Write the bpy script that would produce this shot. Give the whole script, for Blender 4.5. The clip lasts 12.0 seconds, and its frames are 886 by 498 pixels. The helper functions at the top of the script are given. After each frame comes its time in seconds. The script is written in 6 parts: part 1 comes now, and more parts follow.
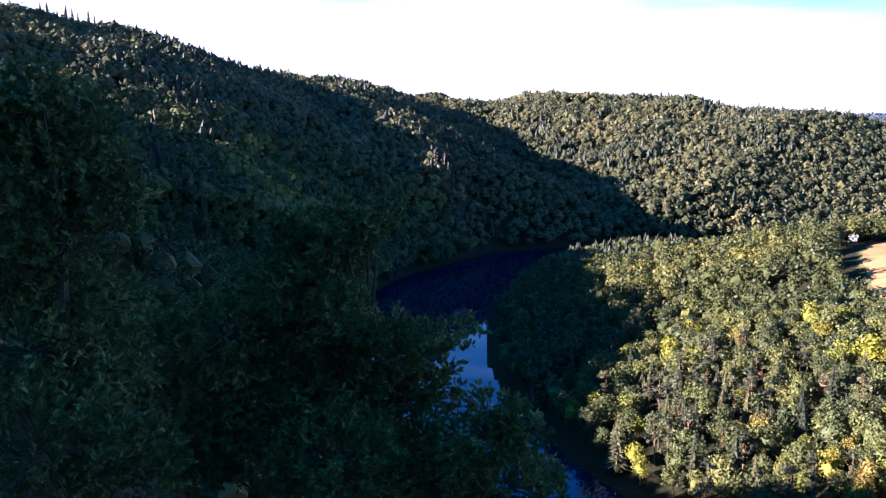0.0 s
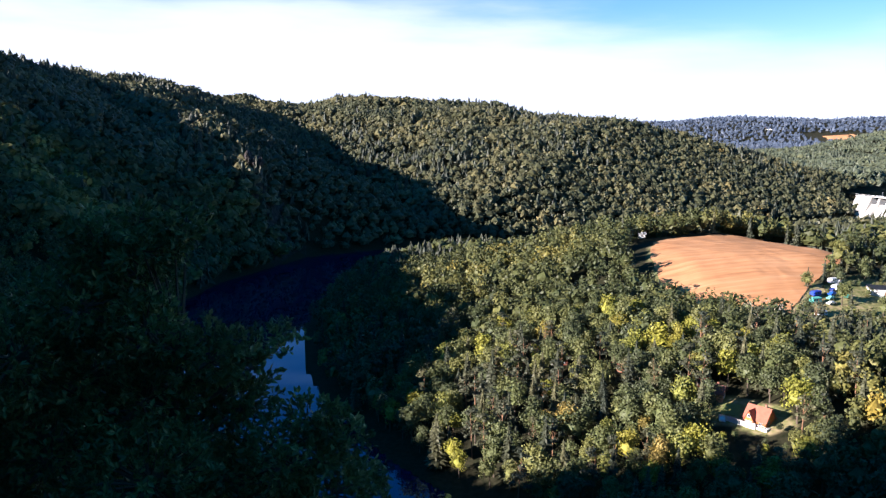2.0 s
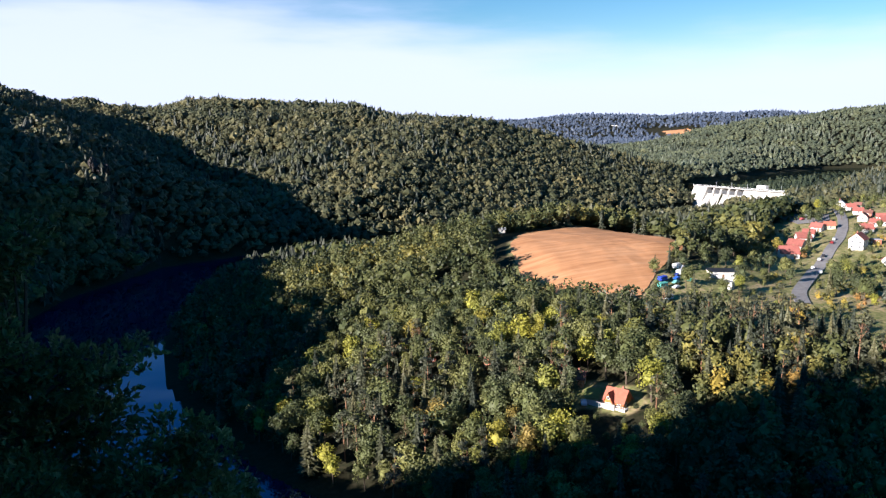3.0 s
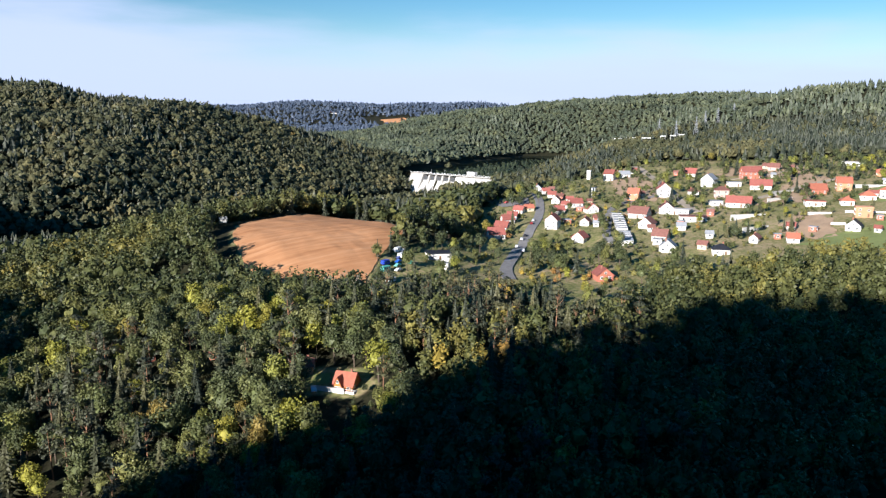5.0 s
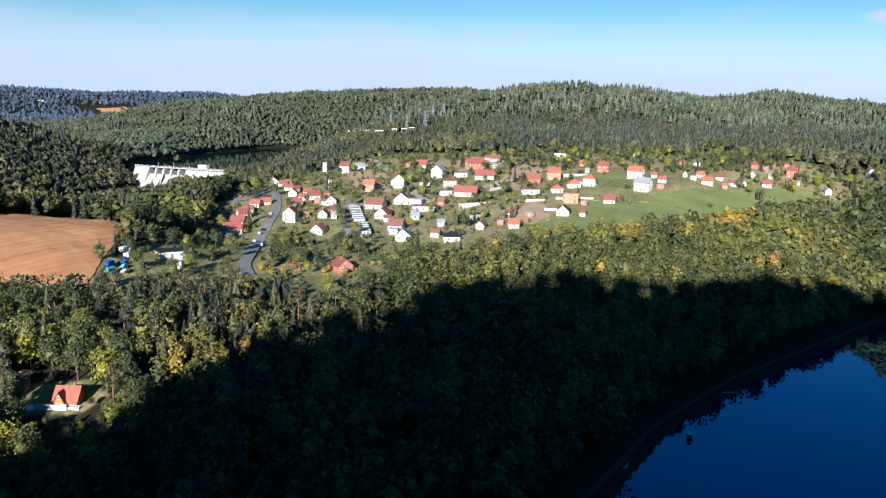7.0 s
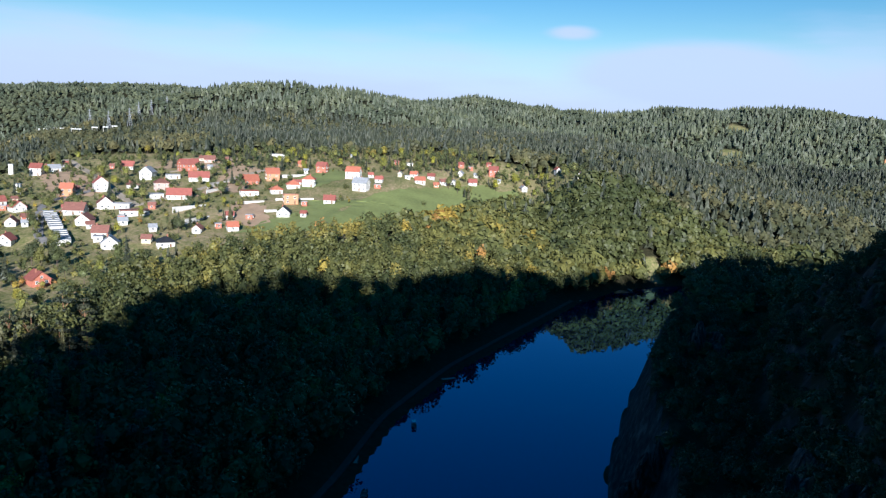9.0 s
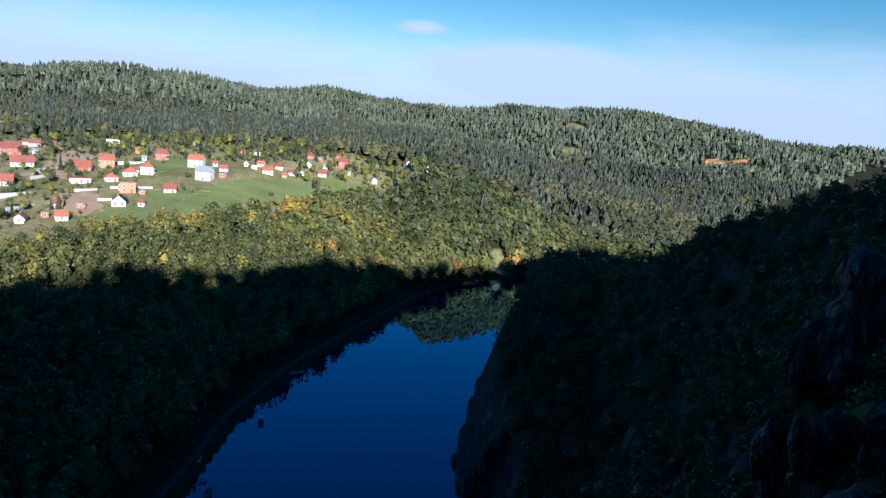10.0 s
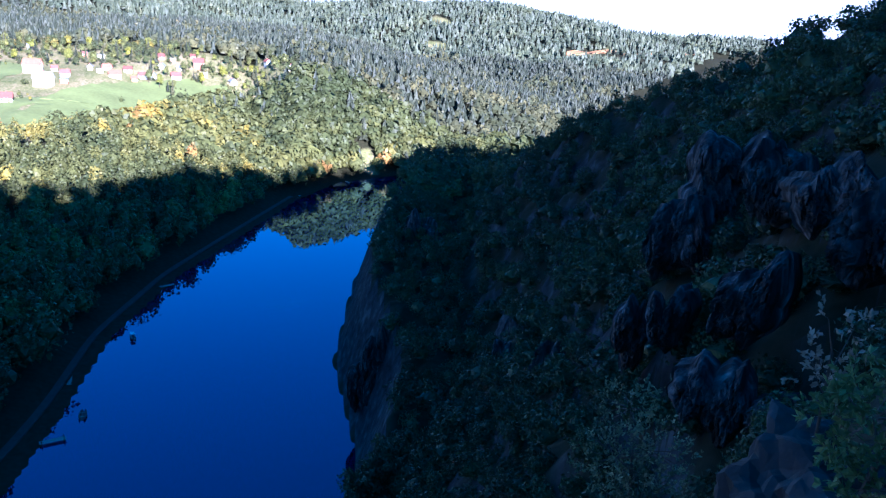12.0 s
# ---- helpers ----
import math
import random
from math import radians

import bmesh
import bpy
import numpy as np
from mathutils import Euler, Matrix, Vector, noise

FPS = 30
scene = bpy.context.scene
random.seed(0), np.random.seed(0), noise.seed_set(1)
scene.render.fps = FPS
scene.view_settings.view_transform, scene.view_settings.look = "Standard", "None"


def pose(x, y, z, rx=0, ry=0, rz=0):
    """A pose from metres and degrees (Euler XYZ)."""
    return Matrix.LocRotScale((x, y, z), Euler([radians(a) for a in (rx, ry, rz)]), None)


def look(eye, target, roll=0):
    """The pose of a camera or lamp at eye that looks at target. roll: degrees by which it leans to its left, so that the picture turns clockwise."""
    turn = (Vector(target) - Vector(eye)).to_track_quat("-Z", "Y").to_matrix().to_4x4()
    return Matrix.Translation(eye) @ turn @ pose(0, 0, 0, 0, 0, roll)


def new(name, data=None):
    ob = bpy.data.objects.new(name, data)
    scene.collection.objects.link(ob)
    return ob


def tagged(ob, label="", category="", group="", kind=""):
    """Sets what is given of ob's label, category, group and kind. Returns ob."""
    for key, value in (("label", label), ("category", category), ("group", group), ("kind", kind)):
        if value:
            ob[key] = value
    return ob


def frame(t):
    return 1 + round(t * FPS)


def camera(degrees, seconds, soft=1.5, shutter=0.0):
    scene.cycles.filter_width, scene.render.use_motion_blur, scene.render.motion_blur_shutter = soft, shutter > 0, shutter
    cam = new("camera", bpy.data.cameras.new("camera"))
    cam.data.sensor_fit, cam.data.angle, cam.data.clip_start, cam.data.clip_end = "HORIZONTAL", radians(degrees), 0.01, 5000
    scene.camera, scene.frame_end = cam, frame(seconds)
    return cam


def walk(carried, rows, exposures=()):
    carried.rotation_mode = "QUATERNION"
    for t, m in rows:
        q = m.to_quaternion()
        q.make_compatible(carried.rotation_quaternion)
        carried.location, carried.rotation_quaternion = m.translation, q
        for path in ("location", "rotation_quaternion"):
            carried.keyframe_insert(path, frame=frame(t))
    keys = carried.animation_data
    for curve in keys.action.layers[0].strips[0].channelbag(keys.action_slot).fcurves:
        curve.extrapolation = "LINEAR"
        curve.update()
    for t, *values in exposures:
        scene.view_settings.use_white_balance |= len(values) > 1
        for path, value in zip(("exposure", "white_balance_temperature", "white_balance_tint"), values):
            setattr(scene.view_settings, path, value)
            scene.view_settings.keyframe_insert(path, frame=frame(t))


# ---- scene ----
cam = camera(58.78, 12.0, 1.3)
# seconds, yaw, tilt, roll of a phone held at one spot on the lookout rock
TURNS = [
    (0.0, 0.00, -8.60, 0.00), (0.5, -3.93, -8.79, -0.13), (1.0, -7.91, -8.79, -0.14), (1.5, -10.92, -8.65, -0.14),
    (2.0, -13.39, -8.28, -0.53), (2.5, -17.73, -8.01, -0.27), (3.0, -23.51, -8.24, 0.56), (3.2, -25.90, -8.35, 0.29),
    (4.8, -41.52, -9.05, -0.62), (5.0, -43.44, -9.18, -0.44), (5.5, -47.83, -9.28, -0.79), (6.0, -52.26, -9.24, -1.05),
    (6.5, -57.26, -9.61, -0.75), (7.0, -62.38, -9.46, -1.22), (7.5, -68.44, -9.61, -1.93), (7.7, -69.89, -9.49, -1.98),
    (9.3, -85.65, -8.81, -2.53), (9.5, -87.61, -8.82, -2.98), (10.0, -93.32, -8.85, -3.87), (10.5, -101.01, -8.56, -4.75),
    (11.0, -106.41, -8.98, -4.07), (11.5, -104.77, -12.52, -3.12), (12.0, -103.04, -15.59, -2.86)]
EYE = (0.0, 0.0, 100.0)
# seconds, stops, kelvin, tint
EXPOSURES = [(0.0, 2.42, 6300, 30), (0.5, 2.27, 6300, 28), (1.0, 2.08, 6300, 26), (1.5, 1.92, 6300, 23), (2.5, 1.64, 6300, 20), (3.2, 1.47, 6300, 17), (5.0, 1.20, 6100, 13), (7.0, 1.10, 5950, 12),
             (9.5, 1.02, 5650, 11), (10.5, 1.1, 5500, 11), (11.0, 1.25, 5400, 15), (11.5, 1.5, 5050, 22), (12.0, 2.42, 4900, 29)]
walk(cam, [(t, pose(*EYE, 90 + tilt, roll, yaw)) for t, yaw, tilt, roll in TURNS], EXPOSURES)

# ------------------------------------------------------------------ the lie of the land
SUN_AZ, SUN_EL = 258.0, 17.0
UX, UY = math.sin(radians(242)), math.cos(radians(242))      # level direction from the lookout up the hill behind it


def polar(az, d, z):
    return (d * math.sin(radians(az)), d * math.cos(radians(az)), z)


# the two banks of the river, upstream (dam) to downstream
INNER = [(765, 742), (640, 722), (480, 672), (330, 652), (205, 632), (95, 575), (40, 480), (22, 400), (19, 330), (24, 285), (38, 230),
         (72, 155), (125, 95), (164, 53), (200, 49), (250, 46), (313, 31), (382, 5), (460, -25), (513, -55), (545, -110),
         (600, -190), (700, -330)]
OUTER = [(765, 860), (600, 810), (430, 745), (290, 715), (160, 700), (40, 645), (-25, 540), (-58, 440), (-60, 330), (-38, 235),
         (5, 150), (50, 85), (88, 30), (122, -11), (168, -23), (225, -23), (300, -38), (400, -68), (480, -105), (520, -170),
         (610, -290), (700, -420)]
LAKE = [(772, 795), (900, 850), (1100, 960), (1350, 1050)]
# crests: (x, y, ground height)
LEFT_HILL = [polar(-62, 820, 130), polar(-38, 790, 168), polar(-31, 800, 196), polar(-28, 800, 194), polar(-23.5, 830, 191), polar(-18.7, 880, 173), polar(-13.2, 930, 157), polar(-7.4, 1000, 150),
             polar(-3.4, 1100, 142), polar(1, 1200, 134)]
LEFT_SPUR = [polar(-9, 880, 138), polar(-4.0, 760, 112), polar(0.2, 665, 74), polar(1.6, 615, 30)]
LEFT_SPUR_2 = [polar(-21, 800, 160), polar(-15, 690, 118), polar(-10, 590, 72), polar(-7, 510, 38)]
FAR_RIDGE = [polar(1, 1300, 138), polar(4.7, 1280, 138), polar(8.7, 1150, 142), polar(15.6, 1100, 134), polar(16.8, 1110, 124),
             polar(23.5, 1050, 113), polar(28.8, 1050, 110), polar(32.6, 1050, 105), polar(36.5, 1080, 92), polar(38.8, 1100, 78), polar(41.2, 1120, 51),
             polar(43.5, 1160, 30)]
BEYOND_DAM = [polar(38, 2300, 60), polar(41, 2300, 80), polar(44.4, 2280, 106), polar(47.3, 2250, 132), polar(51.7, 2250, 150), polar(58.8, 2250, 167), polar(64.1, 2250, 174), polar(69, 2300, 165)]
BEYOND_DAM_2 = [polar(46, 1600, 60), polar(50, 1700, 88), polar(56, 1750, 110), polar(60, 1900, 130)]
NOSE = [polar(54, 1120, 52), polar(57, 1180, 68), polar(60.5, 1230, 82), polar(64, 1330, 106), polar(67.5, 1420, 140)]
RIGHT_HILL = [polar(67.5, 1430, 140), polar(70.2, 1480, 158), polar(74.5, 1500, 154), polar(77.5, 1540, 142), polar(80.5, 1600, 132)]
RIGHT_HILL_2 = [polar(80.5, 1900, 144), polar(84.9, 1850, 160), polar(90.6, 1850, 138), polar(96.2, 1900, 132)]
RIGHT_HILL_3 = [polar(95, 1950, 130), polar(99, 1850, 148), polar(102.8, 1800, 150), polar(107.2, 1800, 150), polar(111.2, 1800, 116), polar(116.5, 1850, 104),
                polar(126, 1900, 104), polar(140, 2000, 150)]
FIELD_SHELF = [polar(106, 1350, 60), polar(112, 1500, 74), polar(119, 1600, 74)]
DISTANT = [polar(24, 4400, 150), polar(31, 4300, 172), polar(33.8, 4200, 188), polar(36.8, 4250, 182), polar(38.8, 4300, 168), polar(41.5, 4300, 186), polar(43, 4200, 176), polar(45.2, 4150, 188),
           polar(49, 4200, 150), polar(60, 4300, 150)]
CLIFF_SPUR = [(40, -72, 119), (84, -84, 105.5), (106, -92, 102), (136, -99, 94), (160, -103, 90), (212, -102, 78), (260, -105, 63), (313, -103, 38), (380, -105, 18), (430, -118, 5)]
# height of the hill behind the lookout, along its crest line
HILL_STEPS = [-700, -300, -64, -42, -23, 9, 37, 73, 98, 109, 122, 130, 138, 155, 161, 167, 174, 183, 190, 195, 212, 236, 262, 280, 296, 310, 348, 450, 555, 600, 680, 720, 745, 758, 772, 800, 1200]
HILL_TOPS = [150, 176, 185, 188, 191, 185, 179, 183, 182, 177, 171, 159, 155, 154, 150, 140, 129, 114, 104, 94, 84, 82, 95, 103, 116, 126, 144, 158, 177, 175, 187, 194, 196, 203, 224, 242, 250]
# height of the shelf on which the lookout stands, along the same line
SHELF_STEPS = [-300, -40, 1.5, 9, 30, 51, 76, 91, 104, 160, 400]
SHELF_TOPS = [72, 97.2, 97.2, 91, 85, 81, 70, 60, 46, 38, 40]
KNOLL = [polar(-34, 114, 82), polar(-26, 115, 84), polar(-22.5, 116, 79)]


def to_line(X, Y, pts):
    """Distance to a polyline, and the height along it at the nearest point."""
    best = np.full(X.shape, 1e9)
    height = np.zeros(X.shape)
    for a, b in zip(pts[:-1], pts[1:]):
        dx, dy = b[0] - a[0], b[1] - a[1]
        s = np.clip(((X - a[0]) * dx + (Y - a[1]) * dy) / (dx * dx + dy * dy), 0, 1)
        d = np.hypot(X - a[0] - s * dx, Y - a[1] - s * dy)
        near = d < best
        best = np.where(near, d, best)
        if len(a) > 2:
            height = np.where(near, a[2] + s * (b[2] - a[2]), height)
    return best, height


def inside(X, Y, poly):
    odd = np.zeros(X.shape, bool)
    for (x0, y0), (x1, y1) in zip(poly, poly[1:] + poly[:1]):
        if y0 != y1:
            odd ^= ((y0 > Y) != (y1 > Y)) & (X < (x1 - x0) * (Y - y0) / (y1 - y0) + x0)
    return odd


def step(a, b, v):
    s = np.clip((v - a) / (b - a), 0, 1)
    return s * s * (3 - 2 * s)


def waves(X, Y, size, seed, octaves=4):
    """Smooth random relief, about -1 to 1, from turned sine waves."""
    rnd = np.random.RandomState(seed)
    out, amp, total = np.zeros(X.shape), 1.0, 0.0
    for o in range(octaves):
        for _ in range(3):
            a, ph, q = rnd.uniform(0, 6.283), rnd.uniform(0, 6.283), rnd.uniform(0.75, 1.3)
            k = 6.283 / (size * q)
            u, v = X * math.cos(a) + Y * math.sin(a), Y * math.cos(a) - X * math.sin(a)
            out += amp * np.sin(u * k + ph + 1.3 * np.sin(v * k * 0.7 + ph * 2))
        total += amp * 1.8
        amp, size = amp * 0.5, size * 0.5
    return out / total


def crest(X, Y, pts, slope, soft):
    """A ridge: falls off evenly on both sides of its crest line."""
    out = np.full(X.shape, -1e9)
    for pair in zip(pts[:-1], pts[1:]):
        d, z = to_line(X, Y, pair)
        out = np.maximum(out, z - slope * (np.sqrt(d * d + soft * soft) - soft))
    return out


def ground(X, Y):
    X, Y = np.asarray(X, float), np.asarray(Y, float)
    R = np.hypot(X, Y)
    # the tongue of land inside the bend: village slope, with the ploughed rise
    tongue = np.maximum(29 + 0.012 * (X - 250), 35 + 0.100 * (X - 390))
    tongue = np.minimum(tongue, 75 + 0.02 * (X - 800)) - 0.22 * np.maximum(-Y - 60, 0)
    tongue = tongue - 33 * step(405, 520, Y) + 1.0 * waves(X, Y, 160, 3)
    rise = np.hypot((X - 212) / np.where(X > 212, 1.15, 1.0), (Y - 352) / 1.0)
    tongue = tongue + 18 * np.exp(-(rise / 80) ** 4)
    hill_v = X * UY - Y * UX          # along the hill's crest
    s = 150 - (X * UX + Y * UY)       # metres in front of the hill's crest line
    top = np.interp(hill_v, HILL_STEPS, HILL_TOPS)
    shelf = np.interp(hill_v, SHELF_STEPS, SHELF_TOPS)
    edge = 150.6 + 0.7 * step(-1, 2, hill_v) + 0.1 * np.clip(hill_v - 20, 0, 100)
    hill = np.where(s > 0, shelf + (top - shelf) * np.maximum(1 - s / 152, 0) - 1.45 * np.clip(s - edge, 0, 40) - 0.8 * np.maximum(s - edge - 40, 0), top + 0.25 * s)
    parts = [tongue, hill,
             crest(X, Y, LEFT_HILL, 0.50, 60), crest(X, Y, LEFT_SPUR, 0.50, 20), crest(X, Y, LEFT_SPUR_2, 0.5, 20),
             crest(X, Y, FAR_RIDGE, 0.40, 60), crest(X, Y, BEYOND_DAM, 0.25, 120), crest(X, Y, BEYOND_DAM_2, 0.3, 80), crest(X, Y, NOSE, 0.30, 40),
             crest(X, Y, RIGHT_HILL, 0.30, 80), crest(X, Y, RIGHT_HILL_2, 0.28, 90), crest(X, Y, RIGHT_HILL_3, 0.24, 90),
             crest(X, Y, FIELD_SHELF, 0.12, 60), crest(X, Y, DISTANT, 0.18, 200), crest(X, Y, CLIFF_SPUR, 1.35, 8), crest(X, Y, KNOLL, 0.9, 8),
             np.full(X.shape, 4.0)]
    width = np.clip(R * 0.012, 2.0, 14.0)
    z = parts[0]
    for p in parts[1:]:               # soft maximum
        d = np.abs(z - p)
        z = np.maximum(z, p) + np.maximum(width - d, 0) ** 2 / (4 * width)
    relief = step(250, 700, R)
    z = z + relief * (5.0 * waves(X, Y, 260, 11) + 4.0 * waves(X, Y, 120, 17, 2)) * np.where(X > 380, np.clip((R - 750) / 300, 0.05, 1), 1)
    # the river's trough
    din, _ = to_line(X, Y, INNER)
    dout, _ = to_line(X, Y, OUTER)
    bank = inside(X, Y, INNER + OUTER[::-1])
    near = np.minimum(din, dout)
    craggy = 1 - step(150, 330, np.hypot(X - 170, Y + 10))
    cap_in = 0.4 + 0.05 * np.minimum(din, 12) + (0.30 + 0.38 * step(420, 500, X) * (1 - step(-45, 5, Y))) * np.maximum(din - 6, 0)
    cap_out = 0.3 + (0.58 + 0.22 * step(330, 450, Y) * (1 - step(150, 400, X)) + 1.5 * craggy + 0.7 * (1 - step(250, 340, Y)) + 1.0 * np.exp(-((X - 5) / 60) ** 2 - ((Y - 640) / 60) ** 2)) * dout
    cap = np.where(din < dout, cap_in, cap_out)
    z = np.where(bank, -0.25 * np.minimum(near, 25) - 0.3, np.minimum(z, cap))
    # crags on the lookout's own bank
    rough = craggy * step(0.2, 12, dout) * np.where((din < dout) | bank, 0, 1) * step(5, 25, R)
    z = z + rough * (2.2 * waves(X, Y, 22, 5, 3) + 2.5 * np.abs(waves(X, Y, 40, 8, 3)))
    # the lake above the dam
    dl, _ = to_line(X, Y, LAKE)
    z = np.where(X > 772, np.minimum(z, 16 + 0.4 * np.maximum(dl - 70, 0)), z)
    return z


# ------------------------------------------------------------------ daylight
world = bpy.data.worlds.new("sky")
scene.world = world
world.use_nodes = True
wn, wl = world.node_tree.nodes, world.node_tree.links
wn.clear()
w_out = wn.new("ShaderNodeOutputWorld")
w_bg = wn.new("ShaderNodeBackground")
w_bg.inputs["Strength"].default_value = 0.05
w_sky = wn.new("ShaderNodeTexSky")
w_sky.sky_type = "NISHITA"
w_sky.sun_disc = False
w_sky.sun_elevation = radians(SUN_EL)
w_sky.sun_rotation = radians(SUN_AZ)
w_sky.altitude = 300
w_sky.air_density, w_sky.dust_density, w_sky.ozone_density = 1.0, 0.0, 1.6
# thin banks of cloud, low over the horizon
w_co = wn.new("ShaderNodeTexCoord")
w_sep = wn.new("ShaderNodeSeparateXYZ")
wl.new(w_co.outputs["Generated"], w_sep.inputs[0])
w_map = wn.new("ShaderNodeMapping")
w_map.inputs["Scale"].default_value = (2.2, 2.2, 13.0)
w_map.inputs["Location"].default_value = (0.4, 1.1, 0.3)
wl.new(w_co.outputs["Generated"], w_map.inputs[0])
w_noise = wn.new("ShaderNodeTexNoise")
w_noise.inputs["Scale"].default_value = 1.6
w_noise.inputs["Detail"].default_value = 6
w_noise.inputs["Roughness"].default_value = 0.5
wl.new(w_map.outputs[0], w_noise.inputs[0])
w_band = wn.new("ShaderNodeMapRange")
w_band.interpolation_type = "SMOOTHSTEP"
for key, v in (("From Min", 0.0), ("From Max", 0.19), ("To Min", 0.62), ("To Max", 0.0)):
    w_band.inputs[key].default_value = v
wl.new(w_sep.outputs["Z"], w_band.inputs["Value"])
# the bank is thickest over the far ridge
w_dir = wn.new("ShaderNodeVectorMath")
w_dir.operation = "DOT_PRODUCT"
w_dir.inputs[1].default_value = (math.sin(radians(-16)), math.cos(radians(-16)), 0)
wl.new(w_co.outputs["Generated"], w_dir.inputs[0])
w_thick = wn.new("ShaderNodeMapRange")
w_thick.interpolation_type = "SMOOTHSTEP"
for key, v in (("From Min", 0.3), ("From Max", 1.0), ("To Min", 0.75), ("To Max", 1.1)):
    w_thick.inputs[key].default_value = v
wl.new(w_dir.outputs["Value"], w_thick.inputs["Value"])
w_bank = wn.new("ShaderNodeMath")
w_bank.operation = "MULTIPLY"
wl.new(w_band.outputs[0], w_bank.inputs[0])
wl.new(w_thick.outputs[0], w_bank.inputs[1])
w_add = wn.new("ShaderNodeMath")
w_add.operation = "ADD"
w_soft = wn.new("ShaderNodeMath")
w_soft.operation = "MULTIPLY_ADD"
w_soft.inputs[1].default_value, w_soft.inputs[2].default_value = 0.7, 0.15
wl.new(w_noise.outputs[0], w_soft.inputs[0])
wl.new(w_soft.outputs[0], w_add.inputs[0])
wl.new(w_bank.outputs[0], w_add.inputs[1])
w_cov = wn.new("ShaderNodeMapRange")
w_cov.interpolation_type = "SMOOTHSTEP"
for key, v in (("From Min", 0.60), ("From Max", 1.02), ("To Min", 0.0), ("To Max", 0.85)):
    w_cov.inputs[key].default_value = v
w_veil = wn.new("ShaderNodeMapRange")
w_veil.interpolation_type = "SMOOTHSTEP"
for key, v in (("From Min", 0.55), ("From Max", 1.0), ("To Min", 0.0), ("To Max", 0.27)):
    w_veil.inputs[key].default_value = v
wl.new(w_dir.outputs["Value"], w_veil.inputs["Value"])
w_sum = wn.new("ShaderNodeMath")
w_sum.operation = "ADD"
wl.new(w_add.outputs[0], w_sum.inputs[0])
w_top = wn.new("ShaderNodeMapRange")
w_top.interpolation_type = "SMOOTHSTEP"
for key, v in (("From Min", 0.15), ("From Max", 0.46), ("To Min", 1.0), ("To Max", 0.0)):
    w_top.inputs[key].default_value = v
wl.new(w_sep.outputs["Z"], w_top.inputs["Value"])
w_low_veil = wn.new("ShaderNodeMath")
w_low_veil.operation = "MULTIPLY"
wl.new(w_veil.outputs[0], w_low_veil.inputs[0])
wl.new(w_top.outputs[0], w_low_veil.inputs[1])
wl.new(w_low_veil.outputs[0], w_sum.inputs[1])
# single drifts of cloud: bearing, height over the horizon, reach, thickness
w_flat = wn.new("ShaderNodeVectorMath")
w_flat.operation = "MULTIPLY"
w_flat.inputs[1].default_value = (1, 1, 3.6)
wl.new(w_co.outputs["Generated"], w_flat.inputs[0])
w_last = w_sum.outputs[0]
for az, el, reach, much in ((99, 4.4, 0.17, 0.5), (91.5, 6.8, 0.05, 0.45), (112, 3.0, 0.16, 0.25), (84, 7.6, 0.10, 0.08), (56, 5.2, 0.16, 0.10)):
    w_from = wn.new("ShaderNodeVectorMath")
    w_from.operation = "DISTANCE"
    cx, cy, cz = polar(az, math.cos(radians(el)), math.sin(radians(el)))
    w_from.inputs[1].default_value = (cx, cy, cz * 3.6)
    wl.new(w_flat.outputs[0], w_from.inputs[0])
    w_puff = wn.new("ShaderNodeMapRange")
    w_puff.interpolation_type = "SMOOTHSTEP"
    for key, v in (("From Min", reach), ("From Max", reach * 0.15), ("To Min", 0.0), ("To Max", much)):
        w_puff.inputs[key].default_value = v
    wl.new(w_from.outputs["Value"], w_puff.inputs["Value"])
    w_more = wn.new("ShaderNodeMath")
    w_more.operation = "ADD"
    wl.new(w_last, w_more.inputs[0])
    wl.new(w_puff.outputs[0], w_more.inputs[1])
    w_last = w_more.outputs[0]
wl.new(w_last, w_cov.inputs["Value"])
w_mix = wn.new("ShaderNodeMixRGB")
w_mix.inputs[2].default_value = (6.4, 7.2, 9.4, 1)
wl.new(w_cov.outputs[0], w_mix.inputs[0])
w_deep = wn.new("ShaderNodeHueSaturation")
w_deep.inputs["Saturation"].default_value = 1.55
w_deep.inputs["Hue"].default_value = 0.503
wl.new(w_sky.outputs[0], w_deep.inputs["Color"])
wl.new(w_deep.outputs[0], w_mix.inputs[1])
# pale haze along the skyline
w_low = wn.new("ShaderNodeMapRange")
w_low.interpolation_type = "SMOOTHSTEP"
for key, v in (("From Min", 0.0), ("From Max", 0.13), ("To Min", 0.85), ("To Max", 0.0)):
    w_low.inputs[key].default_value = v
wl.new(w_sep.outputs["Z"], w_low.inputs["Value"])
w_haze = wn.new("ShaderNodeMixRGB")
w_haze.inputs[2].default_value = (5.8, 6.8, 9.2, 1)
wl.new(w_low.outputs[0], w_haze.inputs[0])
wl.new(w_mix.outputs[0], w_haze.inputs[1])
wl.new(w_haze.outputs[0], w_bg.inputs[0])
wl.new(w_bg.outputs[0], w_out.inputs[0])

sun_data = bpy.data.lights.new("sun", "SUN")
sun_data.energy, sun_data.angle, sun_data.color = 5.0, radians(0.53), (1.0, 0.945, 0.85)
sun = new("sun", sun_data)
sun.matrix_world = look(polar(SUN_AZ, 300, 300 * math.tan(radians(SUN_EL)) + 300), (0, 0, 300))

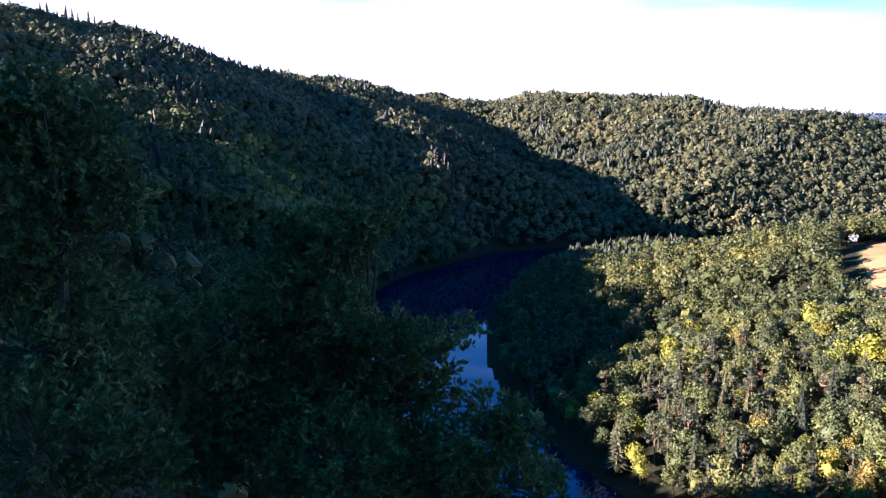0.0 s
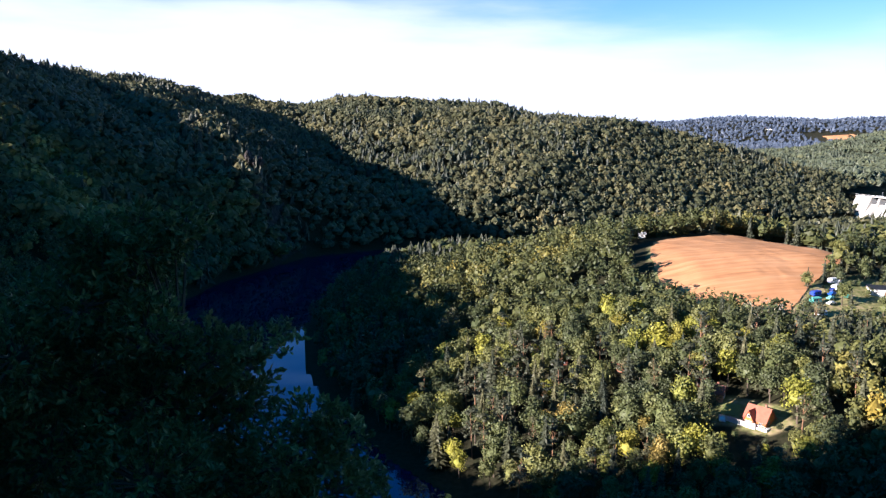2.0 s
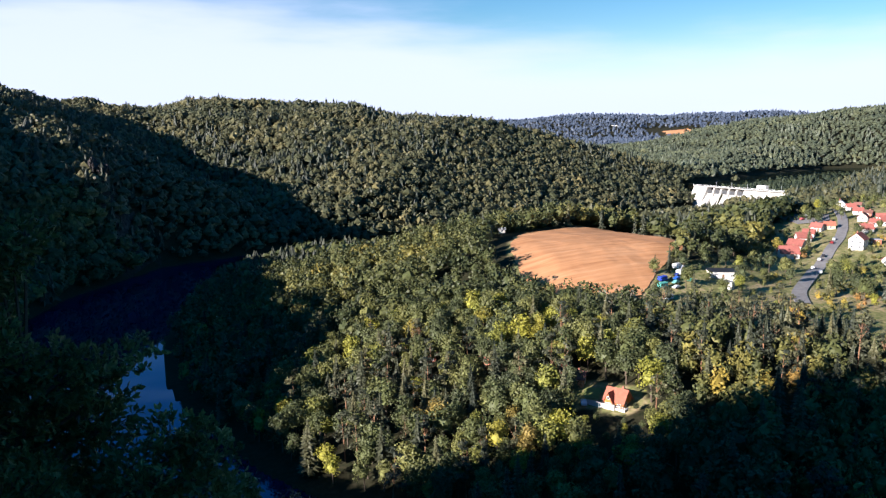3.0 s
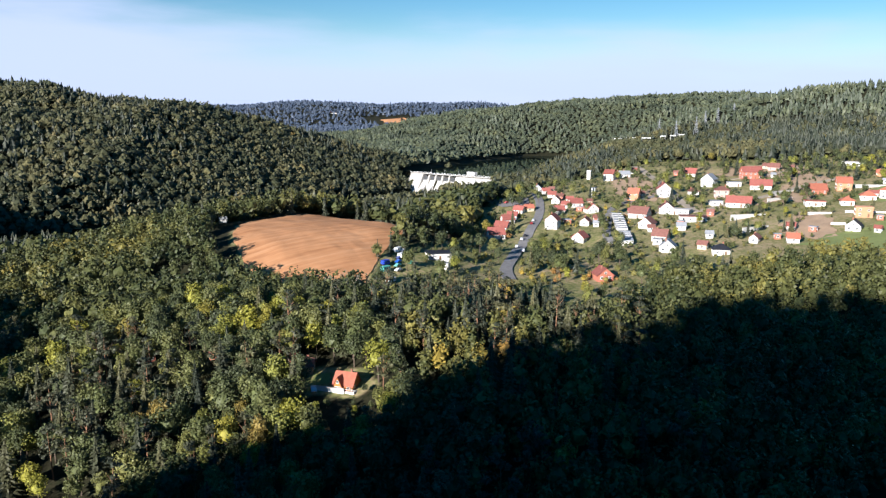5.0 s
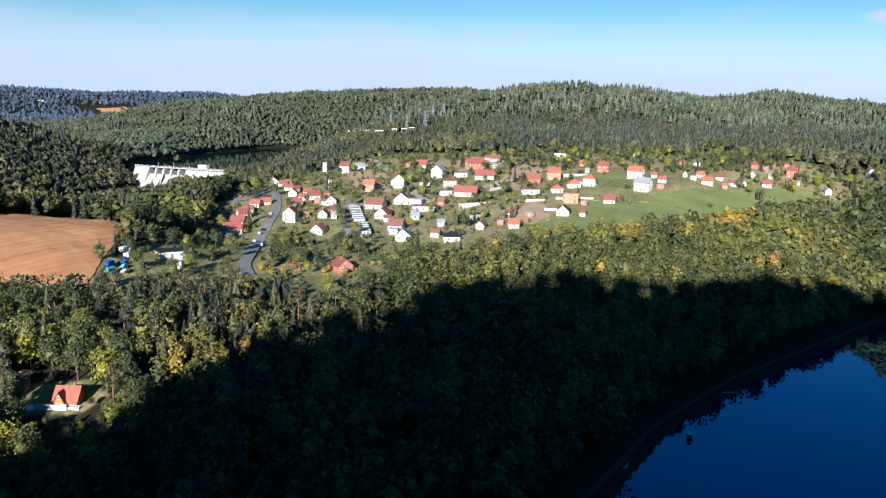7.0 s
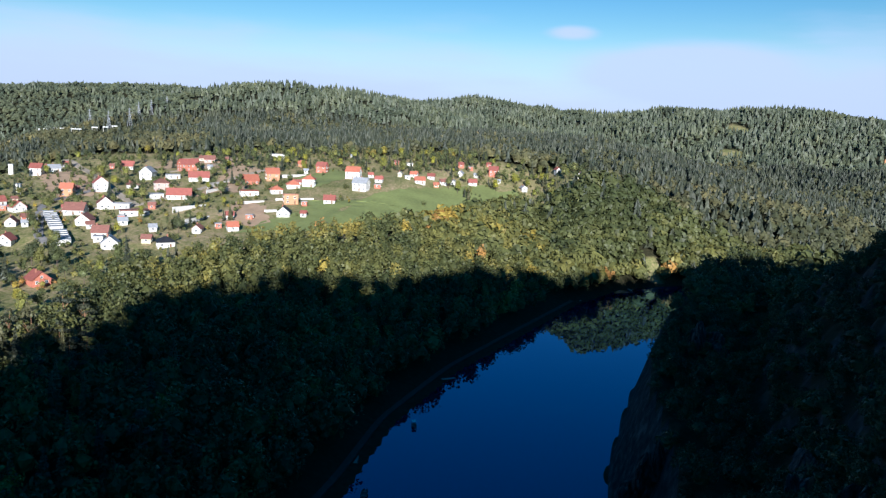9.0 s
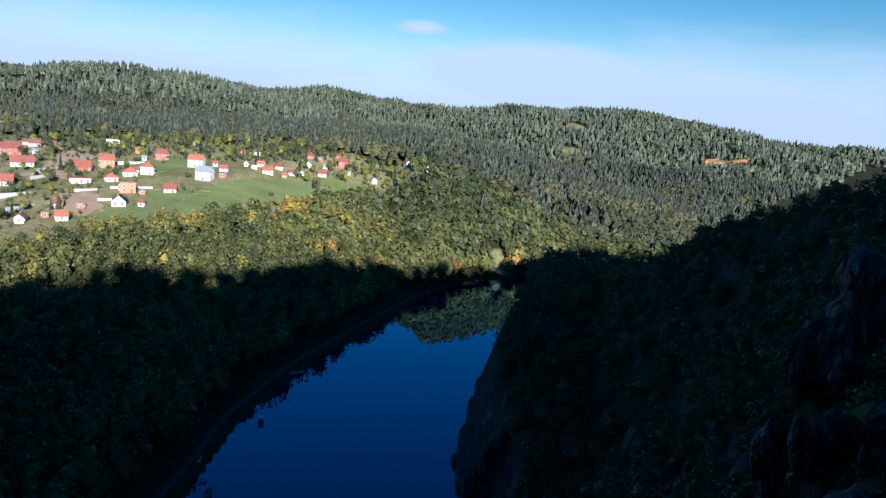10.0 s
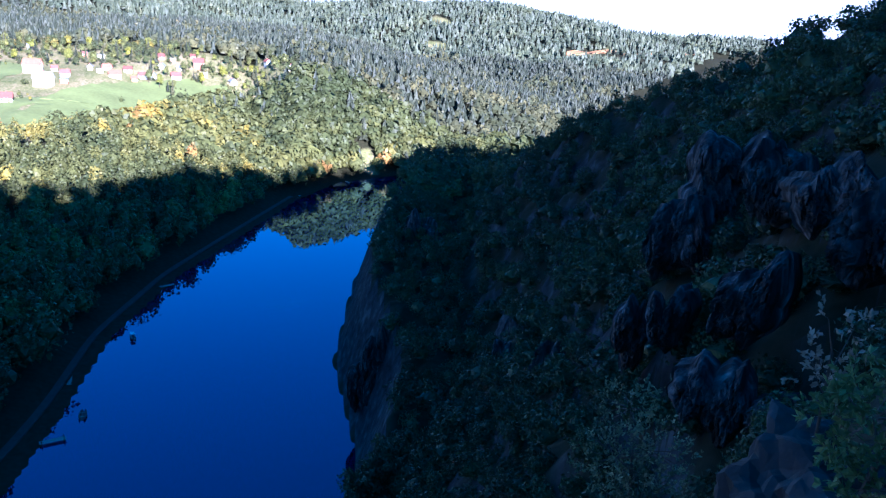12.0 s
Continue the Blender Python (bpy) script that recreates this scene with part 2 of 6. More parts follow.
# ------------------------------------------------------------------ materials
def material(name, rough=0.8, metal=0.0, spec=0.3):
    m = bpy.data.materials.new(name)
    m.use_nodes = True
    b = m.node_tree.nodes["Principled BSDF"]
    b.inputs["Roughness"].default_value = rough
    b.inputs["Metallic"].default_value = metal
    b.inputs["Specular IOR Level"].default_value = spec
    return m, m.node_tree.nodes, m.node_tree.links, b


def ramp(nodes, stops):
    r = nodes.new("ShaderNodeValToRGB")
    e = r.color_ramp.elements
    while len(e) < len(stops):
        e.new(0.5)
    for el, (p, c) in zip(e, stops):
        el.position, el.color = p, (*c, 1)
    return r


def spread(nodes, links, scale, detail=3, world_space=True):
    co = nodes.new("ShaderNodeNewGeometry" if world_space else "ShaderNodeTexCoord")
    n = nodes.new("ShaderNodeTexNoise")
    n.inputs["Scale"].default_value = scale
    n.inputs["Detail"].default_value = detail
    links.new(co.outputs["Position" if world_space else "Object"], n.inputs[0])
    return n


def mixed(nodes, links, kind, fac, a, b):
    m = nodes.new("ShaderNodeMixRGB")
    m.blend_type = kind
    for i, v in ((0, fac), (1, a), (2, b)):
        if isinstance(v, (int, float)):
            m.inputs[i].default_value = v
        elif isinstance(v, tuple):
            m.inputs[i].default_value = (*v, 1)
        else:
            links.new(v, m.inputs[i])
    return m.outputs[0]


def bumped(nodes, links, shader, height, strength, distance):
    b = nodes.new("ShaderNodeBump")
    b.inputs["Strength"].default_value, b.inputs["Distance"].default_value = strength, distance
    links.new(height, b.inputs["Height"])
    links.new(b.outputs[0], shader.inputs["Normal"])


def plain(name, colour, rough=0.8, vary=0.25, scale=1.5, metal=0.0, bump=0.0, spec=0.3, per_object=0.0):
    """A painted or mineral surface: two scales of variation and a fine relief."""
    m, n, l, b = material(name, rough, metal, spec)
    big, fine = spread(n, l, scale, 4), spread(n, l, scale * 9, 3)
    dark = tuple(c * (1 - vary) for c in colour)
    lite = tuple(min(1, c * (1 + vary * 0.7)) for c in colour)
    r = ramp(n, [(0.3, dark), (0.7, lite)])
    l.new(mixed(n, l, "MIX", 0.4, big.outputs[0], fine.outputs[0]), r.inputs[0])
    out = r.outputs[0]
    if per_object:
        info = n.new("ShaderNodeObjectInfo")
        hsv = n.new("ShaderNodeHueSaturation")
        rng = n.new("ShaderNodeMapRange")
        rng.inputs["To Min"].default_value, rng.inputs["To Max"].default_value = 1 - per_object, 1 + per_object
        l.new(info.outputs["Random"], rng.inputs[0])
        l.new(rng.outputs[0], hsv.inputs["Value"])
        l.new(out, hsv.inputs["Color"])
        out = hsv.outputs[0]
    l.new(out, b.inputs["Base Color"])
    if bump:
        bumped(n, l, b, fine.outputs[0], 0.6, bump)
    return m


def foliage(name, stops, source, through_light=0.12, rough=0.55):
    """Leaves: the tree's own tone from a stored value or from the object, and spots of light and dark leaves."""
    m, n, l, b = material(name, rough, 0.0, 0.26)
    if source == "stored":
        src = n.new("ShaderNodeAttribute")
        src.attribute_name = "tone"
        tone = src.outputs["Fac"]
    else:
        src = n.new("ShaderNodeObjectInfo")
        tone = src.outputs["Random"]
    geo = n.new("ShaderNodeNewGeometry")
    isle = n.new("ShaderNodeMapRange")
    isle.inputs["To Min"].default_value, isle.inputs["To Max"].default_value = 0.74, 1.26
    l.new(geo.outputs["Random Per Island"], isle.inputs[0])
    r = ramp(n, stops)
    l.new(tone, r.inputs[0])
    spots = spread(n, l, 0.9, 3)
    sp = n.new("ShaderNodeMapRange")
    for key, v in (("From Min", 0.3), ("From Max", 0.7), ("To Min", 0.65), ("To Max", 1.3)):
        sp.inputs[key].default_value = v
    l.new(spots.outputs[0], sp.inputs[0])
    mul = n.new("ShaderNodeMath")
    mul.operation = "MULTIPLY"
    l.new(isle.outputs[0], mul.inputs[0])
    l.new(sp.outputs[0], mul.inputs[1])
    hsv = n.new("ShaderNodeHueSaturation")
    l.new(mul.outputs[0], hsv.inputs["Value"])
    l.new(r.outputs[0], hsv.inputs["Color"])
    l.new(hsv.outputs[0], b.inputs["Base Color"])
    if through_light:
        tr = n.new("ShaderNodeBsdfTranslucent")
        l.new(hsv.outputs[0], tr.inputs[0])
        mx = n.new("ShaderNodeMixShader")
        mx.inputs[0].default_value = through_light
        l.new(b.outputs[0], mx.inputs[1])
        l.new(tr.outputs[0], mx.inputs[2])
        out = [x for x in n if x.bl_idname == "ShaderNodeOutputMaterial"][0]
        l.new(mx.outputs[0], out.inputs[0])
    return m


OAK = [(0.0, (0.044, 0.055, 0.021)), (0.35, (0.074, 0.082, 0.028)), (0.62, (0.118, 0.116, 0.034)), (0.82, (0.184, 0.157, 0.039)), (0.95, (0.288, 0.210, 0.039)), (1.0, (0.288, 0.155, 0.046))]
OAK_SINGLE = [(0.0, (0.055, 0.067, 0.031)), (0.40, (0.090, 0.104, 0.038)), (0.72, (0.147, 0.147, 0.046)), (0.88, (0.185, 0.192, 0.036)), (0.96, (0.235, 0.222, 0.032)), (1.0, (0.225, 0.165, 0.045))]
DARK = [(0.0, (0.032, 0.040, 0.027)), (0.6, (0.060, 0.065, 0.037)), (1.0, (0.114, 0.107, 0.049))]
M_OAK = foliage("broadleaf_leaves", OAK_SINGLE, "object")
M_OAK_WOOD = foliage("broadleaf_wood", OAK, "stored")
M_SPRUCE = foliage("spruce_needles", DARK, "object", 0.1)
M_SPRUCE_WOOD = foliage("conifer_wood", DARK, "stored", 0.1)
# farthest woods: bluish air haze is put into the leaf colour
FAR_HAZE = [(0.0, (0.052, 0.070, 0.105)), (0.6, (0.066, 0.084, 0.115)), (1.0, (0.09, 0.105, 0.12))]
M_FAR_HAZE_WOOD = foliage("far_woods_haze_tinted", FAR_HAZE, "stored", 0.0)
# slope leaves greyed a little, standing in for air haze
SLOPE = [(0.0, (0.051, 0.056, 0.028)), (0.35, (0.086, 0.082, 0.038)), (0.62, (0.127, 0.112, 0.048)), (0.82, (0.185, 0.144, 0.058)), (0.95, (0.323, 0.211, 0.053)), (1.0, (0.263, 0.137, 0.062))]
M_SLOPE_WOOD = foliage("hillside_broadleaf_woods", SLOPE, "stored", 0.05)
# distant woods, leafy and needled: haze is mixed into these tones
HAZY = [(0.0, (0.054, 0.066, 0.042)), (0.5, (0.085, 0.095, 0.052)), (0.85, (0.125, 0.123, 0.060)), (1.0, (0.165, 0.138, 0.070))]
M_HAZY_WOOD = foliage("distant_woods_haze_tinted", HAZY, "stored", 0.0)
# cliff scrub: leaf tones lowered to deepen the shade there
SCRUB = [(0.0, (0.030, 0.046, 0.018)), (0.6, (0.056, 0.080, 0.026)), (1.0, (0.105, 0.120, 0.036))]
M_SCRUB = foliage("shade_toned_scrub_leaves", SCRUB, "stored", 0.08)
M_BARK = plain("bark", (0.10, 0.075, 0.055), 0.9, 0.4, 3.0, bump=0.02)
M_PINEBARK = plain("pine_bark", (0.24, 0.13, 0.075), 0.9, 0.35, 3.0, bump=0.02)


def ground_material():
    m, n, l, b = material("forest_floor_grass_and_rock", 0.95, 0, 0.1)
    big, fine = spread(n, l, 0.02, 5), spread(n, l, 0.6, 4)
    grass = ramp(n, [(0.36, (0.10, 0.118, 0.040)), (0.47, (0.19, 0.185, 0.075)), (0.55, (0.29, 0.235, 0.125)), (0.66, (0.42, 0.315, 0.20))])
    mid = spread(n, l, 0.11, 4)
    l.new(mixed(n, l, "MIX", 0.45, mixed(n, l, "MIX", 0.5, big.outputs[0], mid.outputs[0]), fine.outputs[0]), grass.inputs[0])
    wood = ramp(n, [(0.3, (0.015, 0.018, 0.008)), (0.7, (0.036, 0.032, 0.018))])
    l.new(fine.outputs[0], wood.inputs[0])
    rockn = spread(n, l, 0.35, 6)
    rock = ramp(n, [(0.35, (0.018, 0.018, 0.018)), (0.55, (0.045, 0.043, 0.042)), (0.75, (0.12, 0.11, 0.10))])
    l.new(rockn.outputs[0], rock.inputs[0])
    geo = n.new("ShaderNodeNewGeometry")
    sep = n.new("ShaderNodeSeparateXYZ")
    l.new(geo.outputs["True Normal"], sep.inputs[0])
    steep = n.new("ShaderNodeMapRange")
    for key, v in (("From Min", 0.60), ("From Max", 0.46), ("To Min", 0.0), ("To Max", 1.0)):
        steep.inputs[key].default_value = v
    l.new(sep.outputs["Z"], steep.inputs[0])
    att = n.new("ShaderNodeAttribute")
    att.attribute_name = "open_land"
    c = mixed(n, l, "MIX", att.outputs["Fac"], wood.outputs[0], grass.outputs[0])
    l.new(mixed(n, l, "MIX", steep.outputs[0], c, rock.outputs[0]), b.inputs["Base Color"])
    bumped(n, l, b, rockn.outputs[0], 0.7, 0.6)
    return m


def water_material(name, body, mirror):
    m, n, l, b = material(name, 0.03, 0, 0.5)
    fine = spread(n, l, 0.25, 3)
    bump = n.new("ShaderNodeBump")
    bump.inputs["Strength"].default_value, bump.inputs["Distance"].default_value = 0.06, 0.05
    l.new(fine.outputs[0], bump.inputs["Height"])
    deep = n.new("ShaderNodeBsdfDiffuse")
    deep.inputs["Color"].default_value = (*body, 1)
    gloss = n.new("ShaderNodeBsdfGlossy")
    gloss.inputs["Color"].default_value = (*mirror, 1)
    gloss.inputs["Roughness"].default_value = 0.02
    l.new(bump.outputs[0], gloss.inputs["Normal"])
    fres = n.new("ShaderNodeFresnel")
    fres.inputs["IOR"].default_value = 1.75
    mix = n.new("ShaderNodeMixShader")
    l.new(fres.outputs[0], mix.inputs[0])
    l.new(deep.outputs[0], mix.inputs[1])
    l.new(gloss.outputs[0], mix.inputs[2])
    out = [x for x in n if x.bl_idname == "ShaderNodeOutputMaterial"][0]
    l.new(mix.outputs[0], out.inputs[0])
    return m


M_GROUND, M_WATER, M_LAKE = ground_material(), water_material("river_water", (0.001, 0.008, 0.040), (0.36, 0.67, 1.0)), water_material("lake_water", (0.012, 0.022, 0.02), (0.62, 0.68, 0.64))

# ------------------------------------------------------------------ builders
def mesh_from(name, verts, tris, mat, values=None, smooth=False):
    """A mesh from arrays of corners and triangles; values: named numbers, one per corner."""
    me = bpy.data.meshes.new(name)
    verts, tris = np.asarray(verts, np.float32), np.asarray(tris, np.int32)
    me.vertices.add(len(verts))
    me.vertices.foreach_set("co", verts.ravel())
    me.loops.add(tris.size)
    me.loops.foreach_set("vertex_index", tris.ravel())
    me.polygons.add(len(tris))
    me.polygons.foreach_set("loop_start", np.arange(0, tris.size, 3, dtype=np.int32))
    me.polygons.foreach_set("use_smooth", np.full(len(tris), smooth))
    for key, v in (values or {}).items():
        me.attributes.new(key, "FLOAT", "POINT").data.foreach_set("value", np.asarray(v, np.float32))
    me.update(calc_edges=True)
    me.materials.append(mat)
    return me


def part(name, data, mat, parent, label=""):
    """One mesh object under a thing or a part, from a bmesh or a ready mesh."""
    if isinstance(data, bmesh.types.BMesh):
        me = bpy.data.meshes.new(name)
        data.to_mesh(me)
        data.free()
        me.materials.append(mat)
        data = me
    ob = new(name, data)
    ob.parent = parent
    if label:
        ob["label"] = label
    return ob


def add_box(bm, x0, x1, y0, y1, z0, z1, bevel=0.0):
    r = bmesh.ops.create_cube(bm, size=1.0, matrix=Matrix.Translation(((x0 + x1) / 2, (y0 + y1) / 2, (z0 + z1) / 2)) @ Matrix.Diagonal((x1 - x0, y1 - y0, z1 - z0, 1)))
    if bevel:
        edges = list({e for v in r["verts"] for e in v.link_edges})
        bmesh.ops.bevel(bm, geom=edges, offset=bevel, segments=1, affect="EDGES")
    return bm


def box(x0, x1, y0, y1, z0, z1, bevel=0.0):
    return add_box(bmesh.new(), x0, x1, y0, y1, z0, z1, bevel)


def add_tube(bm, points, radii, sides=6):
    """A tapered tube along points."""
    rings = []
    for i, p in enumerate(points):
        a = Vector(points[max(i - 1, 0)])
        b = Vector(points[min(i + 1, len(points) - 1)])
        q = (b - a).to_track_quat("Z", "Y")
        rings.append([bm.verts.new(Vector(p) + q @ Vector((radii[i] * math.cos(6.2832 * k / sides), radii[i] * math.sin(6.2832 * k / sides), 0))) for k in range(sides)])
    for r0, r1 in zip(rings, rings[1:]):
        for k in range(sides):
            bm.faces.new((r0[k], r0[(k + 1) % sides], r1[(k + 1) % sides], r1[k]))
    bm.faces.new(rings[-1])
    bm.faces.new(rings[0][::-1])
    return bm


def height(x, y):
    return float(ground(np.array([x]), np.array([y]))[0])


# ------------------------------------------------------------------ land use
FIELD = [(199, 362), (180, 335), (172, 315), (166, 297), (167, 281), (175, 268), (188, 261), (203, 262), (222, 278), (259, 303), (285, 324), (312, 350), (314, 366), (275, 378),
         (240, 376), (214, 370)]
VILLAGE = [(186, 240), (207, 232), (218, 222), (223, 205), (220, 180), (222, 160), (245, 157), (297, 176), (311, 173), (320, 156), (358, 157), (396, 137),
           (408, 125), (435, 115), (473, 97), (509, 74), (562, 57), (611, 18), (621, -30), (700, -40), (724, 20), (784, 112), (735, 146), (750, 210),
           (753, 277), (710, 309), (697, 375), (653, 430), (564, 440), (473, 424), (415, 396), (374, 364), (338, 338), (300, 306), (262, 292), (232, 283), (205, 270)]
CAR_YARD = [(203, 250), (236, 260), (264, 268), (268, 286), (232, 280), (205, 266)]
YARD = [(126, 193), (131, 186), (136, 180), (145, 181), (147, 189), (141, 197), (136, 203), (129, 200)]
TAN_FIELD = [polar(a, d, 0)[:2] for a, d in ((111.8, 1365), (114, 1425), (117.5, 1495), (121, 1575), (121, 1640), (117.5, 1550), (114, 1470), (111.8, 1400))]


RIVER_PATH = [(96, 141), (130, 101), (168, 59), (203, 54), (252, 51), (315, 36), (384, 10), (462, -20)]
CLEARINGS = [(850, -118, 22, 9), (707, -155, 20, 9), (1361, -307, 40, 22), (1540, -354, 30, 20), (545, -76, 12, 8)]


def open_land(X, Y):
    clear = np.zeros(np.shape(X), bool)
    for cx, cy, a, b in CLEARINGS:
        clear |= ((X - cx) / a) ** 2 + ((Y - cy) / b) ** 2 < 1
    return clear | inside(X, Y, FIELD) | inside(X, Y, VILLAGE) | inside(X, Y, TAN_FIELD) | inside(X, Y, YARD)


# ------------------------------------------------------------------ the ground, one sheet to the horizon
def build_ground():
    az = np.radians(np.concatenate([np.arange(-48, 148, 0.5), np.arange(148, 312, 2.0)]))
    rr = np.concatenate([np.geomspace(0.8, 60, 50), np.linspace(61, 330, 165), np.linspace(333, 600, 70), np.geomspace(606, 4950, 110)])
    A, R = np.meshgrid(az, rr, indexing="ij")
    X, Y = R * np.sin(A), R * np.cos(A)
    Zg = ground(X, Y)
    n, k = A.shape
    idx = np.arange(n * k).reshape(n, k)
    nxt = np.roll(idx, -1, axis=0)
    q = np.stack([idx[:, :-1], idx[:, 1:], nxt[:, 1:], nxt[:, :-1]], -1).reshape(-1, 4)
    tris = np.concatenate([q[:, [0, 2, 1]], q[:, [0, 3, 2]]])
    verts = np.stack([X, Y, Zg], -1).reshape(-1, 3)
    hub = len(verts)
    verts = np.concatenate([verts, [[0, 0, height(0, 0)]]])
    cap = np.stack([np.full(n, hub), nxt[:, 0], idx[:, 0]], -1)
    tris = np.concatenate([tris, cap])
    flat = open_land(verts[:, 0], verts[:, 1]).astype(float)
    ob = new("ground", mesh_from("ground", verts, tris, M_GROUND, {"open_land": flat}, smooth=True))
    tagged(ob, "wooded valley sides and grassy village slope around a river bend", "ground", kind="structure")
    # sight limits over the ridges, to leave the woods on their far sides out
    rise = np.where(R > 130, np.arctan2(Zg + 7 - EYE[2], R), -1.5)
    return rr, np.maximum.accumulate(rise, axis=1)


SIGHT_R, SIGHT = build_ground()


def build_water():
    for name, label, cx, cy, z, half in (("water", "calm dark blue river mirroring the sky", 330, 250, 0.0, 640), ("water", "calm reservoir lake above the dam", 1102, 1010, 26.0, 330)):
        bm = bmesh.new()
        bmesh.ops.create_grid(bm, x_segments=8, y_segments=8, size=half, matrix=Matrix.Translation((cx, cy, z)))
        ob = part(name, bm, M_WATER if z < 1 else M_LAKE, None)
        tagged(ob, label, "water", kind="structure")


build_water()


# ------------------------------------------------------------------ woods
def flakes(rnd, points, normals, size, wild=0.5):
    """Small leaf clumps: bent diamonds of two triangles at points, roughly square to the normals."""
    n = len(points)
    nor = normals + rnd.normal(0, wild, (n, 3))
    nor /= np.linalg.norm(nor, axis=1)[:, None]
    t = np.cross(nor, rnd.normal(0, 1, (n, 3)))
    t /= np.linalg.norm(t, axis=1)[:, None] + 1e-9
    b = np.cross(nor, t)
    s = (size * rnd.uniform(0.6, 1.3, n))[:, None]
    v = np.stack([points + t * s, points + b * s * 0.7 + nor * s * 0.15, points - t * s, points - b * s * 0.7 + nor * s * 0.15], 1).reshape(-1, 3)
    i = np.arange(n)[:, None] * 4
    tri = np.concatenate([i + [0, 1, 3], i + [1, 2, 3]])
    return v, tri


def dome(rnd, sides, rows, rough):
    """A lumpy closed crown about the origin: radius 1, from -0.55 to 1."""
    v, tri = [], []
    for j in range(rows):
        a = -0.55 + 1.35 * j / rows
        for k in range(sides):
            w = 6.2832 * (k + 0.5 * (j % 2)) / sides
            r = math.sqrt(max(0.08, 1 - a * a)) * rnd.uniform(1 - rough, 1 + rough)
            v.append((r * math.cos(w), r * math.sin(w), a + rnd.uniform(-0.12, 0.12)))
    v += [(0, 0, 1.0)]
    for j in range(rows - 1):
        for k in range(sides):
            p, q = j * sides + k, j * sides + (k + 1) % sides
            tri += [(p, q, q + sides), (p, q + sides, p + sides)]
    top = (rows - 1) * sides
    tri += [(top + k, top + (k + 1) % sides, len(v) - 1) for k in range(sides)]
    return np.array(v), np.array(tri)


def spire(rnd, tiers, points):
    """A conifer: ragged, drooping skirts one above another; height 1, radius about 0.18."""
    v, tri = [], []
    for j in range(tiers):
        z0 = 0.10 + 0.80 * j / tiers
        z1 = min(1.0, z0 + 1.5 / tiers + 0.05)
        r = 0.185 * (1 - j / tiers) ** 0.8 + 0.02
        base = len(v)
        v.append((0, 0, z1))
        off = rnd.uniform(0, 6)
        for k in range(2 * points):
            w = off + 3.1416 * k / points
            q = r * (rnd.uniform(0.85, 1.25) if k % 2 else rnd.uniform(0.4, 0.65))
            v.append((q * math.cos(w), q * math.sin(w), z0 + (rnd.uniform(-0.035, 0.0) if k % 2 else 0.03)))
        tri += [(base, base + 1 + k, base + 1 + (k + 1) % (2 * points)) for k in range(2 * points)]
    return np.array(v), np.array(tri)


def stout(made):
    v, tri = made
    return v * np.array([1.25, 1.25, 1.0]), tri


def far_broad(rnd, sides, rows, extra):
    v, tri = dome(rnd, sides, rows, 0.22)
    v = v * 0.88
    d = rnd.normal(0, 1, (extra, 3))
    d[:, 2] = np.abs(d[:, 2]) * 0.9 - 0.25
    d /= np.linalg.norm(d, axis=1)[:, None]
    fv, ft = flakes(rnd, d * rnd.uniform(0.95, 1.12, (extra, 1)), d, 0.30, 0.5)
    v, tri = np.concatenate([v, fv]), np.concatenate([tri, ft + len(v)])
    v[:, 2] = 0.55 + v[:, 2] * 0.45
    v[:, :2] *= 0.41
    return v, tri


def scatter(spacing, r0, r1, a0, a1, seed, turn=0.3):
    """Jittered places in a ring sector round the lookout."""
    rnd = np.random.RandomState(seed)
    g = np.arange(-r1, r1, spacing)
    X, Y = np.meshgrid(g, g)
    X, Y = X * math.cos(turn) - Y * math.sin(turn), X * math.sin(turn) + Y * math.cos(turn)
    X, Y = (X + rnd.uniform(-0.42, 0.42, X.shape) * spacing).ravel(), (Y + rnd.uniform(-0.42, 0.42, Y.shape) * spacing).ravel()
    R, A = np.hypot(X, Y), np.degrees(np.arctan2(X, Y))
    A = np.where(A < a0, A + 360, A)
    ok = (R >= r0) & (R < r1) & (A >= a0) & (A < a1)
    return X[ok], Y[ok]


def screening(X, Y):
    """Places where tall trees would hide the timber house or the car yard."""
    R = np.hypot(X, Y) + 1e-6
    out = np.zeros(np.shape(X), bool)
    for k in (8, 16, 24):
        P = X + X / R * k, Y + Y / R * k
        out |= inside(*P, YARD) | inside(*P, CAR_YARD)
    return out


